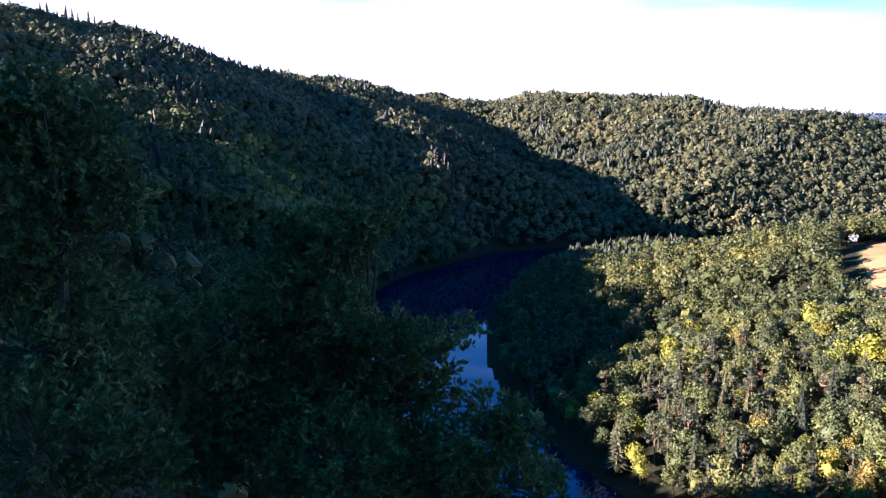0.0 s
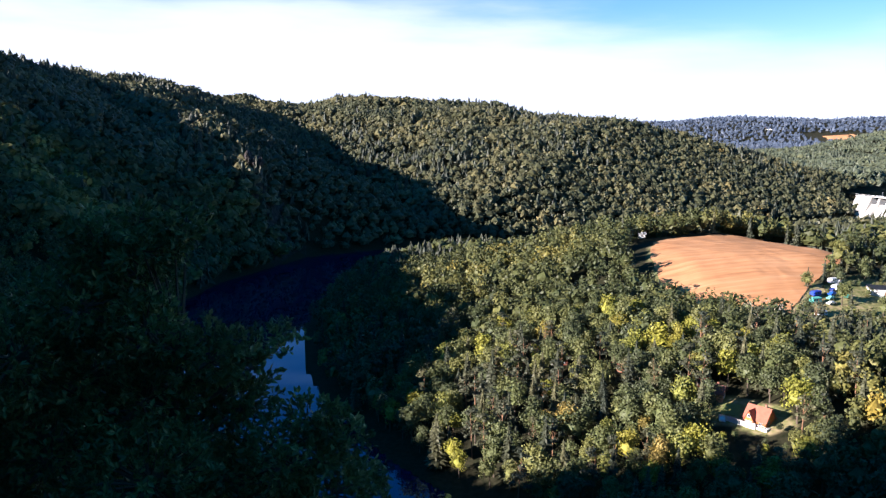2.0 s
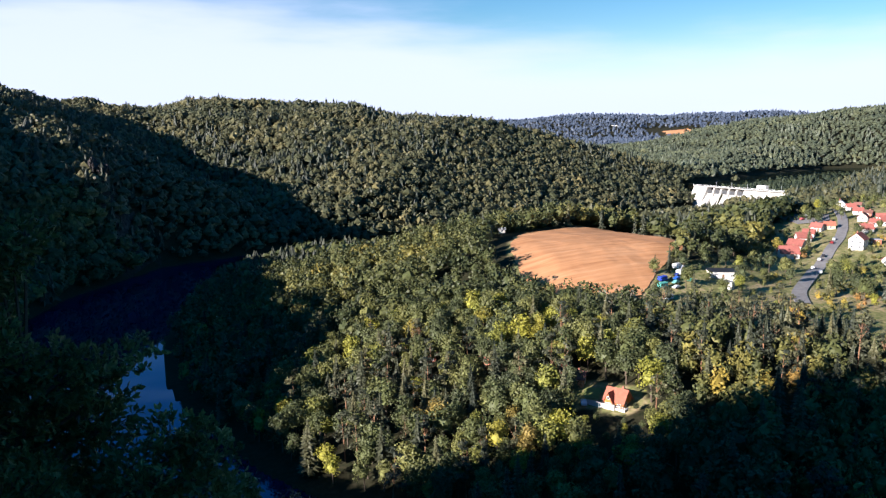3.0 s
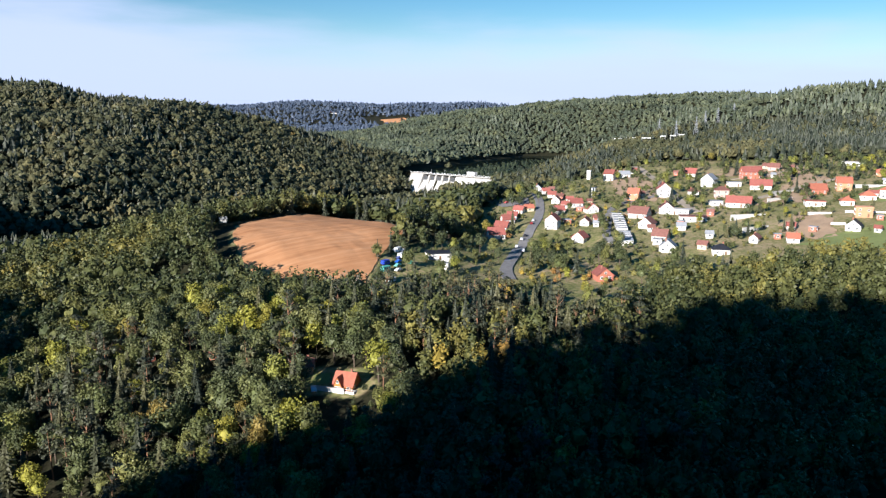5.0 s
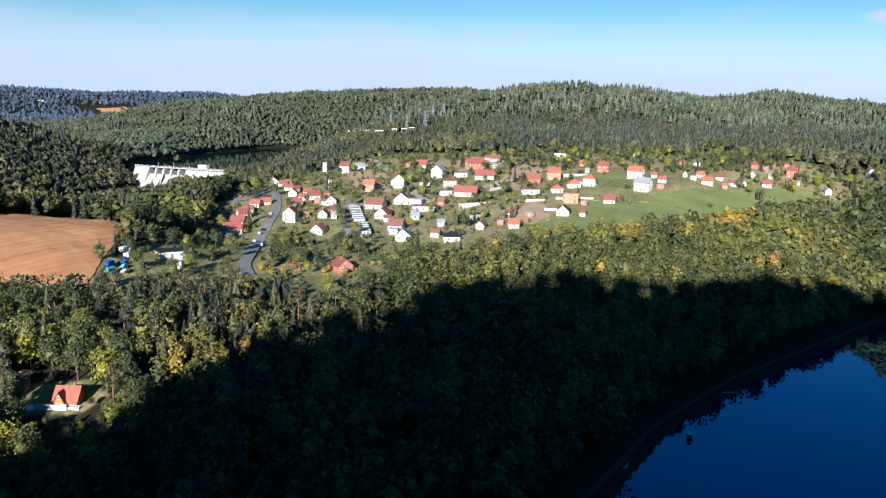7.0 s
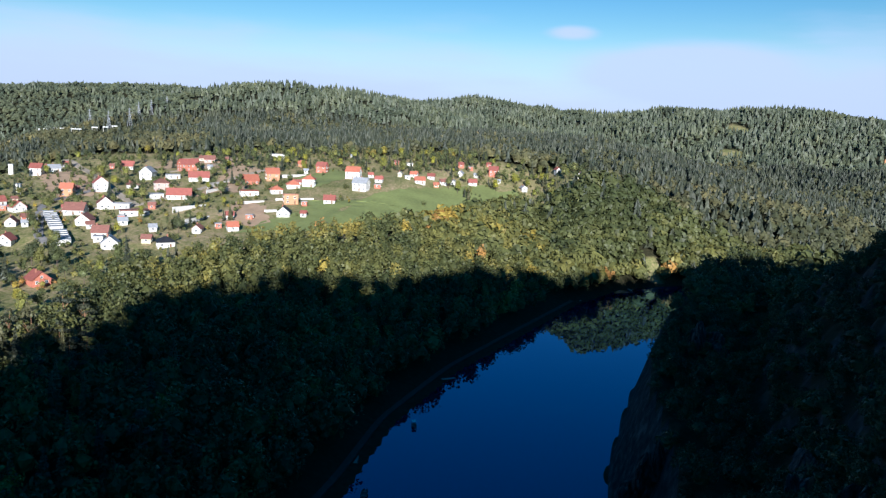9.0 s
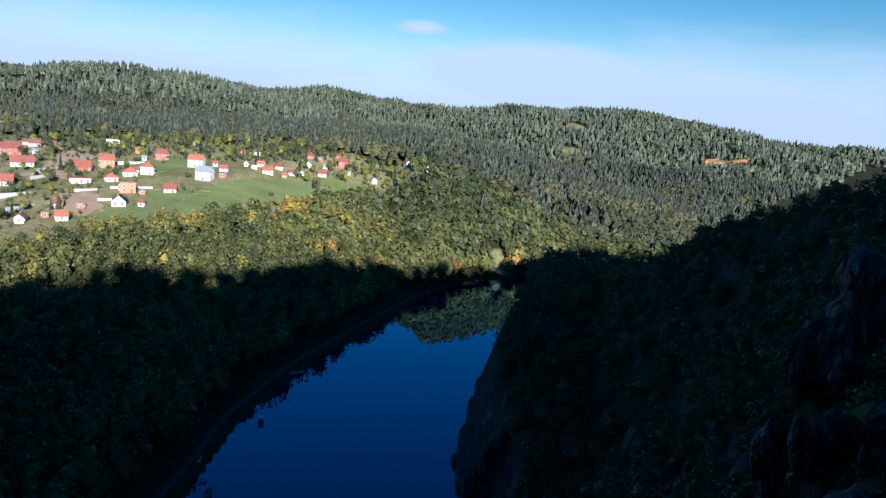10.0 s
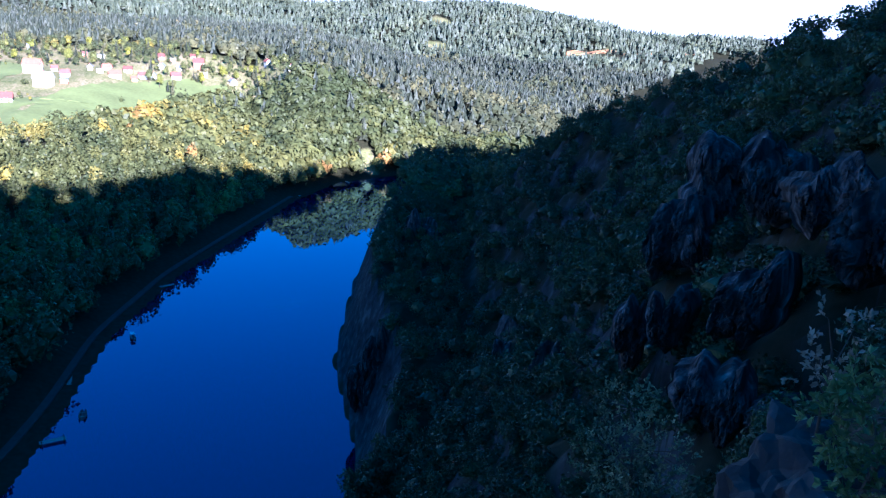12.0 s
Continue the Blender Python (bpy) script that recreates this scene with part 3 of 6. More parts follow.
def wooded(X, Y, steepest=1.9, seen=True):
    """Places where the woods stand, with their ground heights."""
    Zg = ground(X, Y)
    ok = ~open_land(X, Y) & (Zg > 0.7) & (np.hypot(X, Y) > 22)
    ok &= ~((X > 760) & (to_line(X, Y, LAKE)[0] < 150) & (Zg < 28.5))
    # low growth on the river flat below the dam
    R, A = np.hypot(X, Y), np.degrees(np.arctan2(X, Y))
    ok &= ~((A > 40.8) & (A < 47.2) & (R > 560) & (R < 1045) & (Zg + 13 > 100 - R * np.where(A < 43.4, 0.084, 0.0725)))
    # pasture strip below the tan field
    ok &= ~((A > 111.6) & (A < 121.2) & (R > 1000) & (R < 1420) & (Zg + 13 > 100 - R * 0.0165))
    ok &= ~((to_line(X, Y, RIVER_PATH)[0] < 5.5) | (np.hypot((X - 2310) / 110, (Y - 2700) / 260) < 1))
    ok &= ~((to_line(X, Y, FIELD[:8])[0] < 11) & (X < 215))
    e = 1.5
    slope = np.hypot(ground(X + e, Y) - Zg, ground(X, Y + e) - Zg) / e
    ok &= slope < steepest
    if seen:
        R, A = np.hypot(X, Y), (np.degrees(np.arctan2(X, Y)) + 48) % 360
        ia = np.clip((A / 0.5).astype(int), 0, 391)
        ir = np.clip(np.searchsorted(SIGHT_R, R - 25) - 1, 0, len(SIGHT_R) - 1)
        ok &= np.arctan2(Zg + 19 - EYE[2], R) > SIGHT[ia, ir]
    return X[ok], Y[ok], Zg[ok]


def conifer_share(X, Y):
    """How much of the wood is needle trees, place by place."""
    s = 0.12 + 0.40 * waves(X, Y, 330, 31, 2)
    R, A = np.hypot(X, Y), np.degrees(np.arctan2(X, Y))
    s = s + 0.30 * ((A > 66) & (R > 620)) + 0.15 * ((A > 80) & (R > 1000)) + 0.22 * ((A > 52) & (R > 760) & (R < 1700)) + 0.5 * (A > 45) * (R > 700) * np.clip(waves(X, Y, 150, 37, 2), 0, 1) 
    s = s + 0.9 * np.exp(-(((X - 196) / 34) ** 2 + ((Y - 192) / 26) ** 2))      # the dark spruce stand below the street
    s = s + 0.22 * np.exp(-(((X - 95) / 45) ** 2 + ((Y - 240) / 60) ** 2)) + 0.3 * np.exp(-(((X - 120) / 60) ** 2 + ((Y - 480) / 40) ** 2))
    s = s - 0.8 * ((A > 50) & (R < 520) & (X > 230) & (Y < 200))                 # the yellowing oak slope
    return s


def tones(rnd, X, Y):
    """Leaf tone from dark summer green (0) to autumn yellow (1)."""
    R, A = np.hypot(X, Y), np.degrees(np.arctan2(X, Y))
    t = 0.34 + 0.30 * waves(X, Y, 140, 41, 3) + 0.10 * waves(X, Y, 38, 43, 2) + rnd.normal(0, 1, X.shape) * np.where(R > 560, 0.11, 0.17)
    t = t + 0.15 * ((A > 46) & (A < 100) & (R < 560)) - 0.16 * (R > 600) + 0.3 * (rnd.uniform(0, 1, X.shape) < 0.02)
    return np.clip(t, 0, 1)


def joined_wood(name, X, Y, Zg, template, mat, sizes, seed, label, shift=0.0):
    """Many trees in one mesh."""
    rnd = np.random.RandomState(seed)
    n = len(X)
    if n == 0:
        return None
    hgt = rnd.uniform(*sizes, n)
    wid = hgt * rnd.uniform(0.8, 1.25, n)
    ang = rnd.uniform(0, 6.2832, n)
    V, T = [], []
    count = 4
    tone = np.clip(tones(rnd, X, Y) + shift, 0, 1)
    values = []
    total = 0
    for i in range(count):
        v, tri = template(rnd)
        pick = np.arange(i, n, count)
        c, s = np.cos(ang[pick])[:, None], np.sin(ang[pick])[:, None]
        vx = (v[None, :, 0] * c - v[None, :, 1] * s) * wid[pick][:, None]
        vy = (v[None, :, 0] * s + v[None, :, 1] * c) * wid[pick][:, None]
        vz = v[None, :, 2] * hgt[pick][:, None]
        P = np.stack([vx + X[pick][:, None], vy + Y[pick][:, None], vz + Zg[pick][:, None] - 0.6], -1)
        P += rnd.normal(0, 0.012, P.shape) * hgt[pick][:, None, None]
        V.append(P.reshape(-1, 3))
        T.append((tri[None] + (np.arange(len(pick)) * len(v))[:, None, None] + total).reshape(-1, 3))
        values.append(np.repeat(tone[pick], len(v)))
        total += len(pick) * len(v)
    ob = new(name, mesh_from(name, np.concatenate(V), np.concatenate(T), mat, {"tone": np.concatenate(values)}))
    return tagged(ob, label, "woods", kind="stuff")


NEAR_WOOD = 330.0
bands = [(6.6, 480, 620, 12, (6, 3, 40), (6, 5)), (7.1, 620, 1250, 13, (6, 2, 12), (4, 4)), (10.6, 1250, 2500, 14, (5, 2, 3), (3, 3)), (26.0, 2500, 4800, 15, (5, 2, 0), (2, 3))]
for spacing, r0, r1, seed, broad, needle in bands:
    X, Y = scatter(spacing, r0, r1, -36, 140, seed)
    X, Y, Zg = wooded(X, Y)
    rnd = np.random.RandomState(seed + 50)
    fir = rnd.uniform(0, 1, X.shape) < conifer_share(X, Y)
    grow = 1.0 if r0 < 600 else (0.84 if r0 < 1200 else (0.9 if r0 < 2400 else 1.4))
    # the bands past 1250 m wear leaf colours with haze painted in
    joined_wood("broadleaf_wood", X[~fir], Y[~fir], Zg[~fir], lambda q, b=broad: far_broad(q, *b), (M_OAK_WOOD if r0 < 600 else M_SLOPE_WOOD) if r0 < 1200 else (M_HAZY_WOOD if r0 < 2400 else M_FAR_HAZE_WOOD), (10.5 * grow, 16.5 * grow), seed + 1, "dense broadleaf woods on the valley slopes, turning yellow in places")
    joined_wood("conifer_wood", X[fir], Y[fir], Zg[fir], lambda q, b=needle: stout(spire(q, *b)), M_SPRUCE_WOOD if r0 < 1200 else (M_HAZY_WOOD if r0 < 2400 else M_FAR_HAZE_WOOD), (14 * grow, 20 * grow), seed + 2, "dark spruce and pine woods on the valley slopes", -0.1)
X, Y = scatter(11, 60, 420, 140, 324, 77)
X, Y, Zg = wooded(X, Y, seen=False)
joined_wood("broadleaf_wood", X, Y, Zg, lambda q: far_broad(q, 6, 2, 6), M_OAK_WOOD, (9, 14), 78, "woods on the hill behind the lookout")

M_ROOF = {"r": plain("red_clay_tiles", (0.27, 0.088, 0.070), 0.8, 0.3, 0.8, bump=0.03, per_object=0.2), "o": plain("orange_clay_tiles", (0.37, 0.125, 0.078), 0.8, 0.25, 0.8, bump=0.03, per_object=0.15),
          "d": plain("weathered_brown_tiles", (0.19, 0.085, 0.068), 0.85, 0.3, 0.8, bump=0.03, per_object=0.2), "k": plain("black_slate", (0.022, 0.024, 0.03), 0.6, 0.3, 0.8, bump=0.02),
          "g": plain("grey_sheet_roof", (0.27, 0.28, 0.30), 0.6, 0.25, 0.6, bump=0.01), "w": plain("pale_flat_roof", (0.50, 0.47, 0.45), 0.9, 0.2, 0.5), "c": plain("peach_parapet", (0.60, 0.30, 0.18), 0.9, 0.15, 0.5)}
M_WALL = {"w": plain("white_render", (0.54, 0.52, 0.49), 0.9, 0.12, 0.5, bump=0.01, per_object=0.08), "b": plain("raw_red_block", (0.42, 0.15, 0.10), 0.95, 0.25, 1.5, bump=0.02),
          "p": plain("pale_pink_render", (0.46, 0.33, 0.29), 0.9, 0.15, 0.5, bump=0.01), "y": plain("cream_render", (0.50, 0.43, 0.30), 0.9, 0.15, 0.5, bump=0.01),
          "c": plain("orange_render", (0.46, 0.23, 0.13), 0.9, 0.15, 0.5, bump=0.01), "t": plain("orange_timber", (0.50, 0.17, 0.045), 0.6, 0.25, 2.0, bump=0.01)}
M_PANE, _n, _l, _b = material("dark_window_glass", 0.08, 0, 0.6)
_b.inputs["Base Color"].default_value = (0.03, 0.035, 0.045, 1)
M_FRAME = plain("white_window_frame", (0.7, 0.7, 0.68), 0.5, 0.05, 2)
M_DOOR = plain("brown_door_wood", (0.16, 0.09, 0.05), 0.6, 0.3, 3)
M_BRICK = plain("chimney_brick", (0.30, 0.13, 0.09), 0.9, 0.3, 4, bump=0.01)
M_CONCRETE = plain("weathered_concrete", (0.38, 0.36, 0.33), 0.9, 0.22, 0.12, bump=0.03)
M_ASPHALT = plain("worn_asphalt", (0.21, 0.20, 0.195), 0.9, 0.3, 0.4, bump=0.01)
M_EARTH = plain("bare_brown_earth", (0.40, 0.275, 0.175), 0.95, 0.3, 0.12, bump=0.05)
M_BANK = plain("dark_bank_earth", (0.050, 0.046, 0.036), 0.95, 0.35, 0.5, bump=0.03)
M_TRACK = plain("pale_gravel_track", (0.36, 0.30, 0.23), 0.95, 0.25, 0.4, bump=0.02)
M_LAWN = plain("mown_meadow_grass", (0.185, 0.215, 0.070), 0.95, 0.3, 0.05, bump=0.05)
M_STEEL = plain("galvanised_steel", (0.42, 0.43, 0.45), 0.5, 0.15, 3, metal=0.5)
# near-black, for the shade in the dam's openings
M_SLUICE_SHADE = plain("sluice_steel_shade_dark", (0.06, 0.062, 0.065), 0.6, 0.3, 0.5)
M_WHITEPAINT = plain("white_painted_steel", (0.75, 0.75, 0.75), 0.5, 0.1, 2)
M_RUBBER = plain("tyre_rubber", (0.02, 0.02, 0.02), 0.9, 0.2, 5)
M_BOATWOOD = plain("dark_boat_timber", (0.07, 0.06, 0.055), 0.6, 0.3, 3)
M_DECK = plain("grey_deck_planks", (0.30, 0.27, 0.23), 0.85, 0.3, 3)


def field_material():
    m, n, l, b = material("dry_ploughed_soil", 0.95, 0, 0.1)
    geo = n.new("ShaderNodeNewGeometry")
    mp = n.new("ShaderNodeMapping")
    mp.inputs["Rotation"].default_value = (0, 0, radians(-35))
    mp.inputs["Scale"].default_value = (0.06, 1.0, 0.3)
    l.new(geo.outputs["Position"], mp.inputs[0])
    w = n.new("ShaderNodeTexNoise")
    w.inputs["Scale"].default_value, w.inputs["Detail"].default_value = 0.42, 5
    l.new(mp.outputs[0], w.inputs[0])
    big = spread(n, l, 0.05, 4)
    r = ramp(n, [(0.30, (0.36, 0.165, 0.075)), (0.5, (0.50, 0.245, 0.115)), (0.7, (0.60, 0.32, 0.165))])
    l.new(mixed(n, l, "MIX", 0.35, w.outputs[0], big.outputs[0]), r.inputs[0])
    l.new(r.outputs[0], b.inputs["Base Color"])
    bumped(n, l, b, w.outputs[0], 1.0, 0.5)
    return m


def rock_material():
    m, n, l, b = material("grey_lichened_rock", 0.9, 0, 0.2)
    co = n.new("ShaderNodeNewGeometry")
    mp = n.new("ShaderNodeMapping")
    mp.inputs["Scale"].default_value = (1.6, 1.6, 0.4)
    l.new(co.outputs["Position"], mp.inputs[0])
    a = n.new("ShaderNodeTexNoise")
    a.inputs["Scale"].default_value, a.inputs["Detail"].default_value = 0.55, 8
    l.new(mp.outputs[0], a.inputs[0])
    v = n.new("ShaderNodeTexVoronoi")
    v.inputs["Scale"].default_value = 0.8
    v.feature = "DISTANCE_TO_EDGE"
    l.new(mp.outputs[0], v.inputs[0])
    r = ramp(n, [(0.36, (0.018, 0.016, 0.015)), (0.52, (0.055, 0.047, 0.043)), (0.64, (0.125, 0.105, 0.095)), (0.76, (0.32, 0.28, 0.25))])
    l.new(a.outputs[0], r.inputs[0])
    l.new(r.outputs[0], b.inputs["Base Color"])
    cracks = n.new("ShaderNodeMath")
    cracks.operation = "ADD"
    l.new(a.outputs[0], cracks.inputs[0])
    l.new(v.outputs[0], cracks.inputs[1])
    bumped(n, l, b, cracks.outputs[0], 1.0, 0.5)
    return m


M_FIELD, M_ROCK = field_material(), rock_material()


# ------------------------------------------------------------------ fields, meadows, roads
def draped(name, poly, mat, label, category, lift=0.25, rings=9, fine=4.0, uneven=0.0, ragged=0.012):
    """A sheet over the ground with the outline poly."""
    pts = []
    for (x0, y0), (x1, y1) in zip(poly, poly[1:] + poly[:1]):
        n = max(1, int(math.hypot(x1 - x0, y1 - y0) / fine))
        pts += [(x0 + (x1 - x0) * i / n, y0 + (y1 - y0) * i / n) for i in range(n)]
    pts = np.array(pts)
    c = pts.mean(0)
    n = len(pts)
    wob = 1 + ragged * waves(pts[:, 0], pts[:, 1], 18, 9, 2)[:, None] * (1 if uneven == 0 else 2)
    P = np.concatenate([c + (pts - c) * (f / rings) * wob for f in range(1, rings + 1)] + [c[None]])
    z = ground(P[:, 0], P[:, 1]) + lift
    if uneven:
        z = z + uneven * waves(P[:, 0], P[:, 1], 14, 4, 3)
    tris = []
    for f in range(rings - 1):
        for k in range(n):
            p, q = f * n + k, f * n + (k + 1) % n
            tris += [(p, p + n, q + n), (p, q + n, q)]
    tris += [(len(P) - 1, k, (k + 1) % n) for k in range(n)]
    ob = new(name, mesh_from(name, np.column_stack([P, z]), tris, mat, smooth=True))
    return tagged(ob, label, category, kind="structure")


draped("field", FIELD, M_FIELD, "dry brown ploughed field on a rounded rise", "field", 0.35, 30, 3.0, 0.15)
draped("field", TAN_FIELD, M_FIELD, "narrow tan stubble field before a spruce edge", "field", 0.8, 6, 12)
draped("field", [(420, 165), (425, 140), (445, 120), (478, 103), (512, 82), (562, 66), (606, 34), (650, 20), (660, 50), (600, 100), (560, 118), (520, 126), (515, 155), (478, 152), (450, 165)], M_LAWN,
       "green mown meadow with scattered shrubs", "meadow", 0.3, 8, 4, 0, 0.07)
draped("field", [(590, 160), (640, 150), (650, 180), (600, 195), (560, 200), (545, 170)], M_LAWN, "green village grass plot", "meadow", 0.3, 6, 4, 0, 0.1)
for poly in ([(620, 255), (690, 262), (700, 300), (660, 330), (620, 320)], [(530, 210), (600, 225), (640, 235), (640, 262), (560, 245), (515, 235)], [(500, 300), (545, 330), (590, 380), (560, 385), (510, 345), (480, 312)],
             [(445, 160), (490, 178), (500, 200), (450, 195), (430, 178)]):
    draped("field", poly, M_EARTH, "bare brown building ground", "earth", 0.28, 7, 3, 0, 0.16)


def road(points, width, mat, label, category="road"):
    P = []
    for (x0, y0), (x1, y1) in zip(points[:-1], points[1:]):
        n = max(1, int(math.hypot(x1 - x0, y1 - y0) / 4))
        P += [(x0 + (x1 - x0) * i / n, y0 + (y1 - y0) * i / n) for i in range(n)]
    P = np.array(P + [points[-1]], float)
    for _ in range(6):
        P[1:-1] = 0.25 * P[:-2] + 0.5 * P[1:-1] + 0.25 * P[2:]
    t = np.gradient(P, axis=0)
    t /= np.linalg.norm(t, axis=1)[:, None]
    nrm = np.column_stack([-t[:, 1], t[:, 0]])
    V, T = [], []
    rows = [-1.0, -0.97, 0.97, 1.0]
    for i, r in enumerate(rows):
        Q = P + nrm * width / 2 * r
        V.append(np.column_stack([Q, ground(P[:, 0], P[:, 1]) * 0.6 + ground(Q[:, 0], Q[:, 1]) * 0.4 + (0.5 if i in (1, 2) else 0.1)]))
    k = len(P)
    for i in range(3):
        for j in range(k - 1):
            a, b = i * k + j, (i + 1) * k + j
            T += [(a, a + 1, b + 1), (a, b + 1, b)]
    ob = new("road", mesh_from("road", np.concatenate(V), T, mat, smooth=False))
    return tagged(ob, label, category, kind="structure")


STREET = [(262, 232), (275, 247), (305, 268), (340, 293), (372, 314), (405, 335), (427, 351), (455, 375), (480, 400)]
road(STREET, 6.2, M_ASPHALT, "straight grey asphalt village street")
road([(372, 245), (380, 263), (410, 283), (439, 302), (470, 318), (526, 307)], 5, M_ASPHALT, "grey asphalt side lane")
road([(471, 255), (500, 285), (526, 307), (560, 338), (595, 368), (631, 403), (660, 440)], 6, M_TRACK, "pale dusty village road climbing the slope")
road([(439, 302), (471, 255), (500, 252), (541, 244), (600, 238), (650, 225)], 5, M_TRACK, "pale gravel track past new houses")
road([(600, 300), (650, 280), (700, 275)], 4, M_TRACK, "pale gravel track")
road(RIVER_PATH, 2.2, M_BANK, "dark trodden earth path along the river bank")
draped("field", [(2250, 2600), (2330, 2560), (2390, 2640), (2370, 2800), (2290, 2840), (2250, 2740)], M_FIELD, "distant bare tan field on the horizon hills", "field", 1.5, 5, 30)
draped("pavement", [(425, 385), (440, 372), (462, 392), (455, 415), (435, 410)], M_ASPHALT, "grey asphalt turning place beside the street", "car park", 0.5, 4, 5)
draped("pavement", [(130.5, 195), (134, 191.5), (137.5, 195.5), (134, 199.5)], M_LAWN, "small green lawn beside the timber house", "lawn", 0.2, 4, 3)


# ------------------------------------------------------------------ houses
def window_mesh():
    bm = bmesh.new()
    for x0, x1, z0, z1 in ((-0.65, -0.52, -0.7, 0.7), (0.52, 0.65, -0.7, 0.7), (-0.52, 0.52, -0.7, -0.58), (-0.52, 0.52, 0.58, 0.7), (-0.04, 0.04, -0.58, 0.58)):
        add_box(bm, x0, x1, -0.10, 0.06, z0, z1)
    me = bpy.data.meshes.new("window")
    bm.to_mesh(me)
    bm.free()
    me.materials.append(M_FRAME)
    bm = box(-0.52, 0.52, -0.05, 0.0, -0.58, 0.58)
    pane = bpy.data.meshes.new("pane")
    bm.to_mesh(pane)
    bm.free()
    pane.materials.append(M_PANE)
    return me, pane


WINDOW, PANE = window_mesh()


def window(parent, x, y, z, turn, size=1.0):
    w = part("window", WINDOW, None, parent)
    w.matrix_local = pose(x, y, z, 0, 0, turn) @ Matrix.Diagonal((size, 1, size, 1))
    part("pane", PANE, None, w)
    return w


def gable_roof(w, d, z, rise, over, thick=0.25):
    """A pitched roof with its ridge along x, overhanging, with a real thickness."""
    bm = bmesh.new()
    x = w / 2 + over
    prof = [(-d / 2 - over, z - over * rise / (d / 2)), (0, z + rise), (d / 2 + over, z - over * rise / (d / 2))]
    lo = [[bm.verts.new((s * x, y, h)) for y, h in prof] for s in (-1, 1)]
    hi = [[bm.verts.new((s * x, y, h + thick)) for y, h in prof] for s in (-1, 1)]
    for a, b in ((0, 1), (1, 2)):
        bm.faces.new((hi[0][a], hi[1][a], hi[1][b], hi[0][b]))
        bm.faces.new((lo[0][b], lo[1][b], lo[1][a], lo[0][a]))
        for k in (0, 1):
            bm.faces.new((lo[k][a], hi[k][a], hi[k][b], lo[k][b]) if k else (lo[k][b], hi[k][b], hi[k][a], lo[k][a]))
    for i in (0, 2):
        bm.faces.new((lo[0][i], lo[1][i], hi[1][i], hi[0][i]))
    bmesh.ops.recalc_face_normals(bm, faces=bm.faces)
    return bm


def hip_roof(w, d, z, rise, over):
    bm = bmesh.new()
    x, y = w / 2 + over, d / 2 + over
    r = max(0.3, x - y)
    e = [bm.verts.new((sx * x, sy * y, z)) for sx, sy in ((-1, -1), (1, -1), (1, 1), (-1, 1))]
    f = [bm.verts.new((sx * x, sy * y, z - 0.25)) for sx, sy in ((-1, -1), (1, -1), (1, 1), (-1, 1))]
    p, q = bm.verts.new((-r, 0, z + rise)), bm.verts.new((r, 0, z + rise))
    bm.faces.new((e[0], e[1], q, p))
    bm.faces.new((e[2], e[3], p, q))
    bm.faces.new((e[1], e[2], q))
    bm.faces.new((e[3], e[0], p))
    bm.faces.new(f)
    for i in range(4):
        bm.faces.new((f[i], f[(i + 1) % 4], e[(i + 1) % 4], e[i]))
    bmesh.ops.recalc_face_normals(bm, faces=bm.faces)
    return bm


def gable_walls(w, d, h, rise):
    bm = bmesh.new()
    prof = [(-d / 2, -2.5), (-d / 2, h), (0, h + rise), (d / 2, h), (d / 2, -2.5)]
    rings = [[bm.verts.new((s * w / 2, y, z)) for y, z in prof] for s in (-1, 1)]
    bm.faces.new(rings[0])
    bm.faces.new(rings[1][::-1])
    for i in range(5):
        bm.faces.new((rings[0][i], rings[0][(i + 1) % 5], rings[1][(i + 1) % 5], rings[1][i]))
    bmesh.ops.recalc_face_normals(bm, faces=bm.faces)
    return bm


COLOUR = {"r": "red tile", "o": "orange tile", "d": "brown tile", "k": "black slate", "g": "grey sheet", "w": "pale flat", "c": "flat"}
WALLNAME = {"w": "white rendered", "b": "raw red block", "p": "pale pink", "y": "cream", "c": "orange rendered", "t": "orange timber"}
HOUSES_BUILT = []


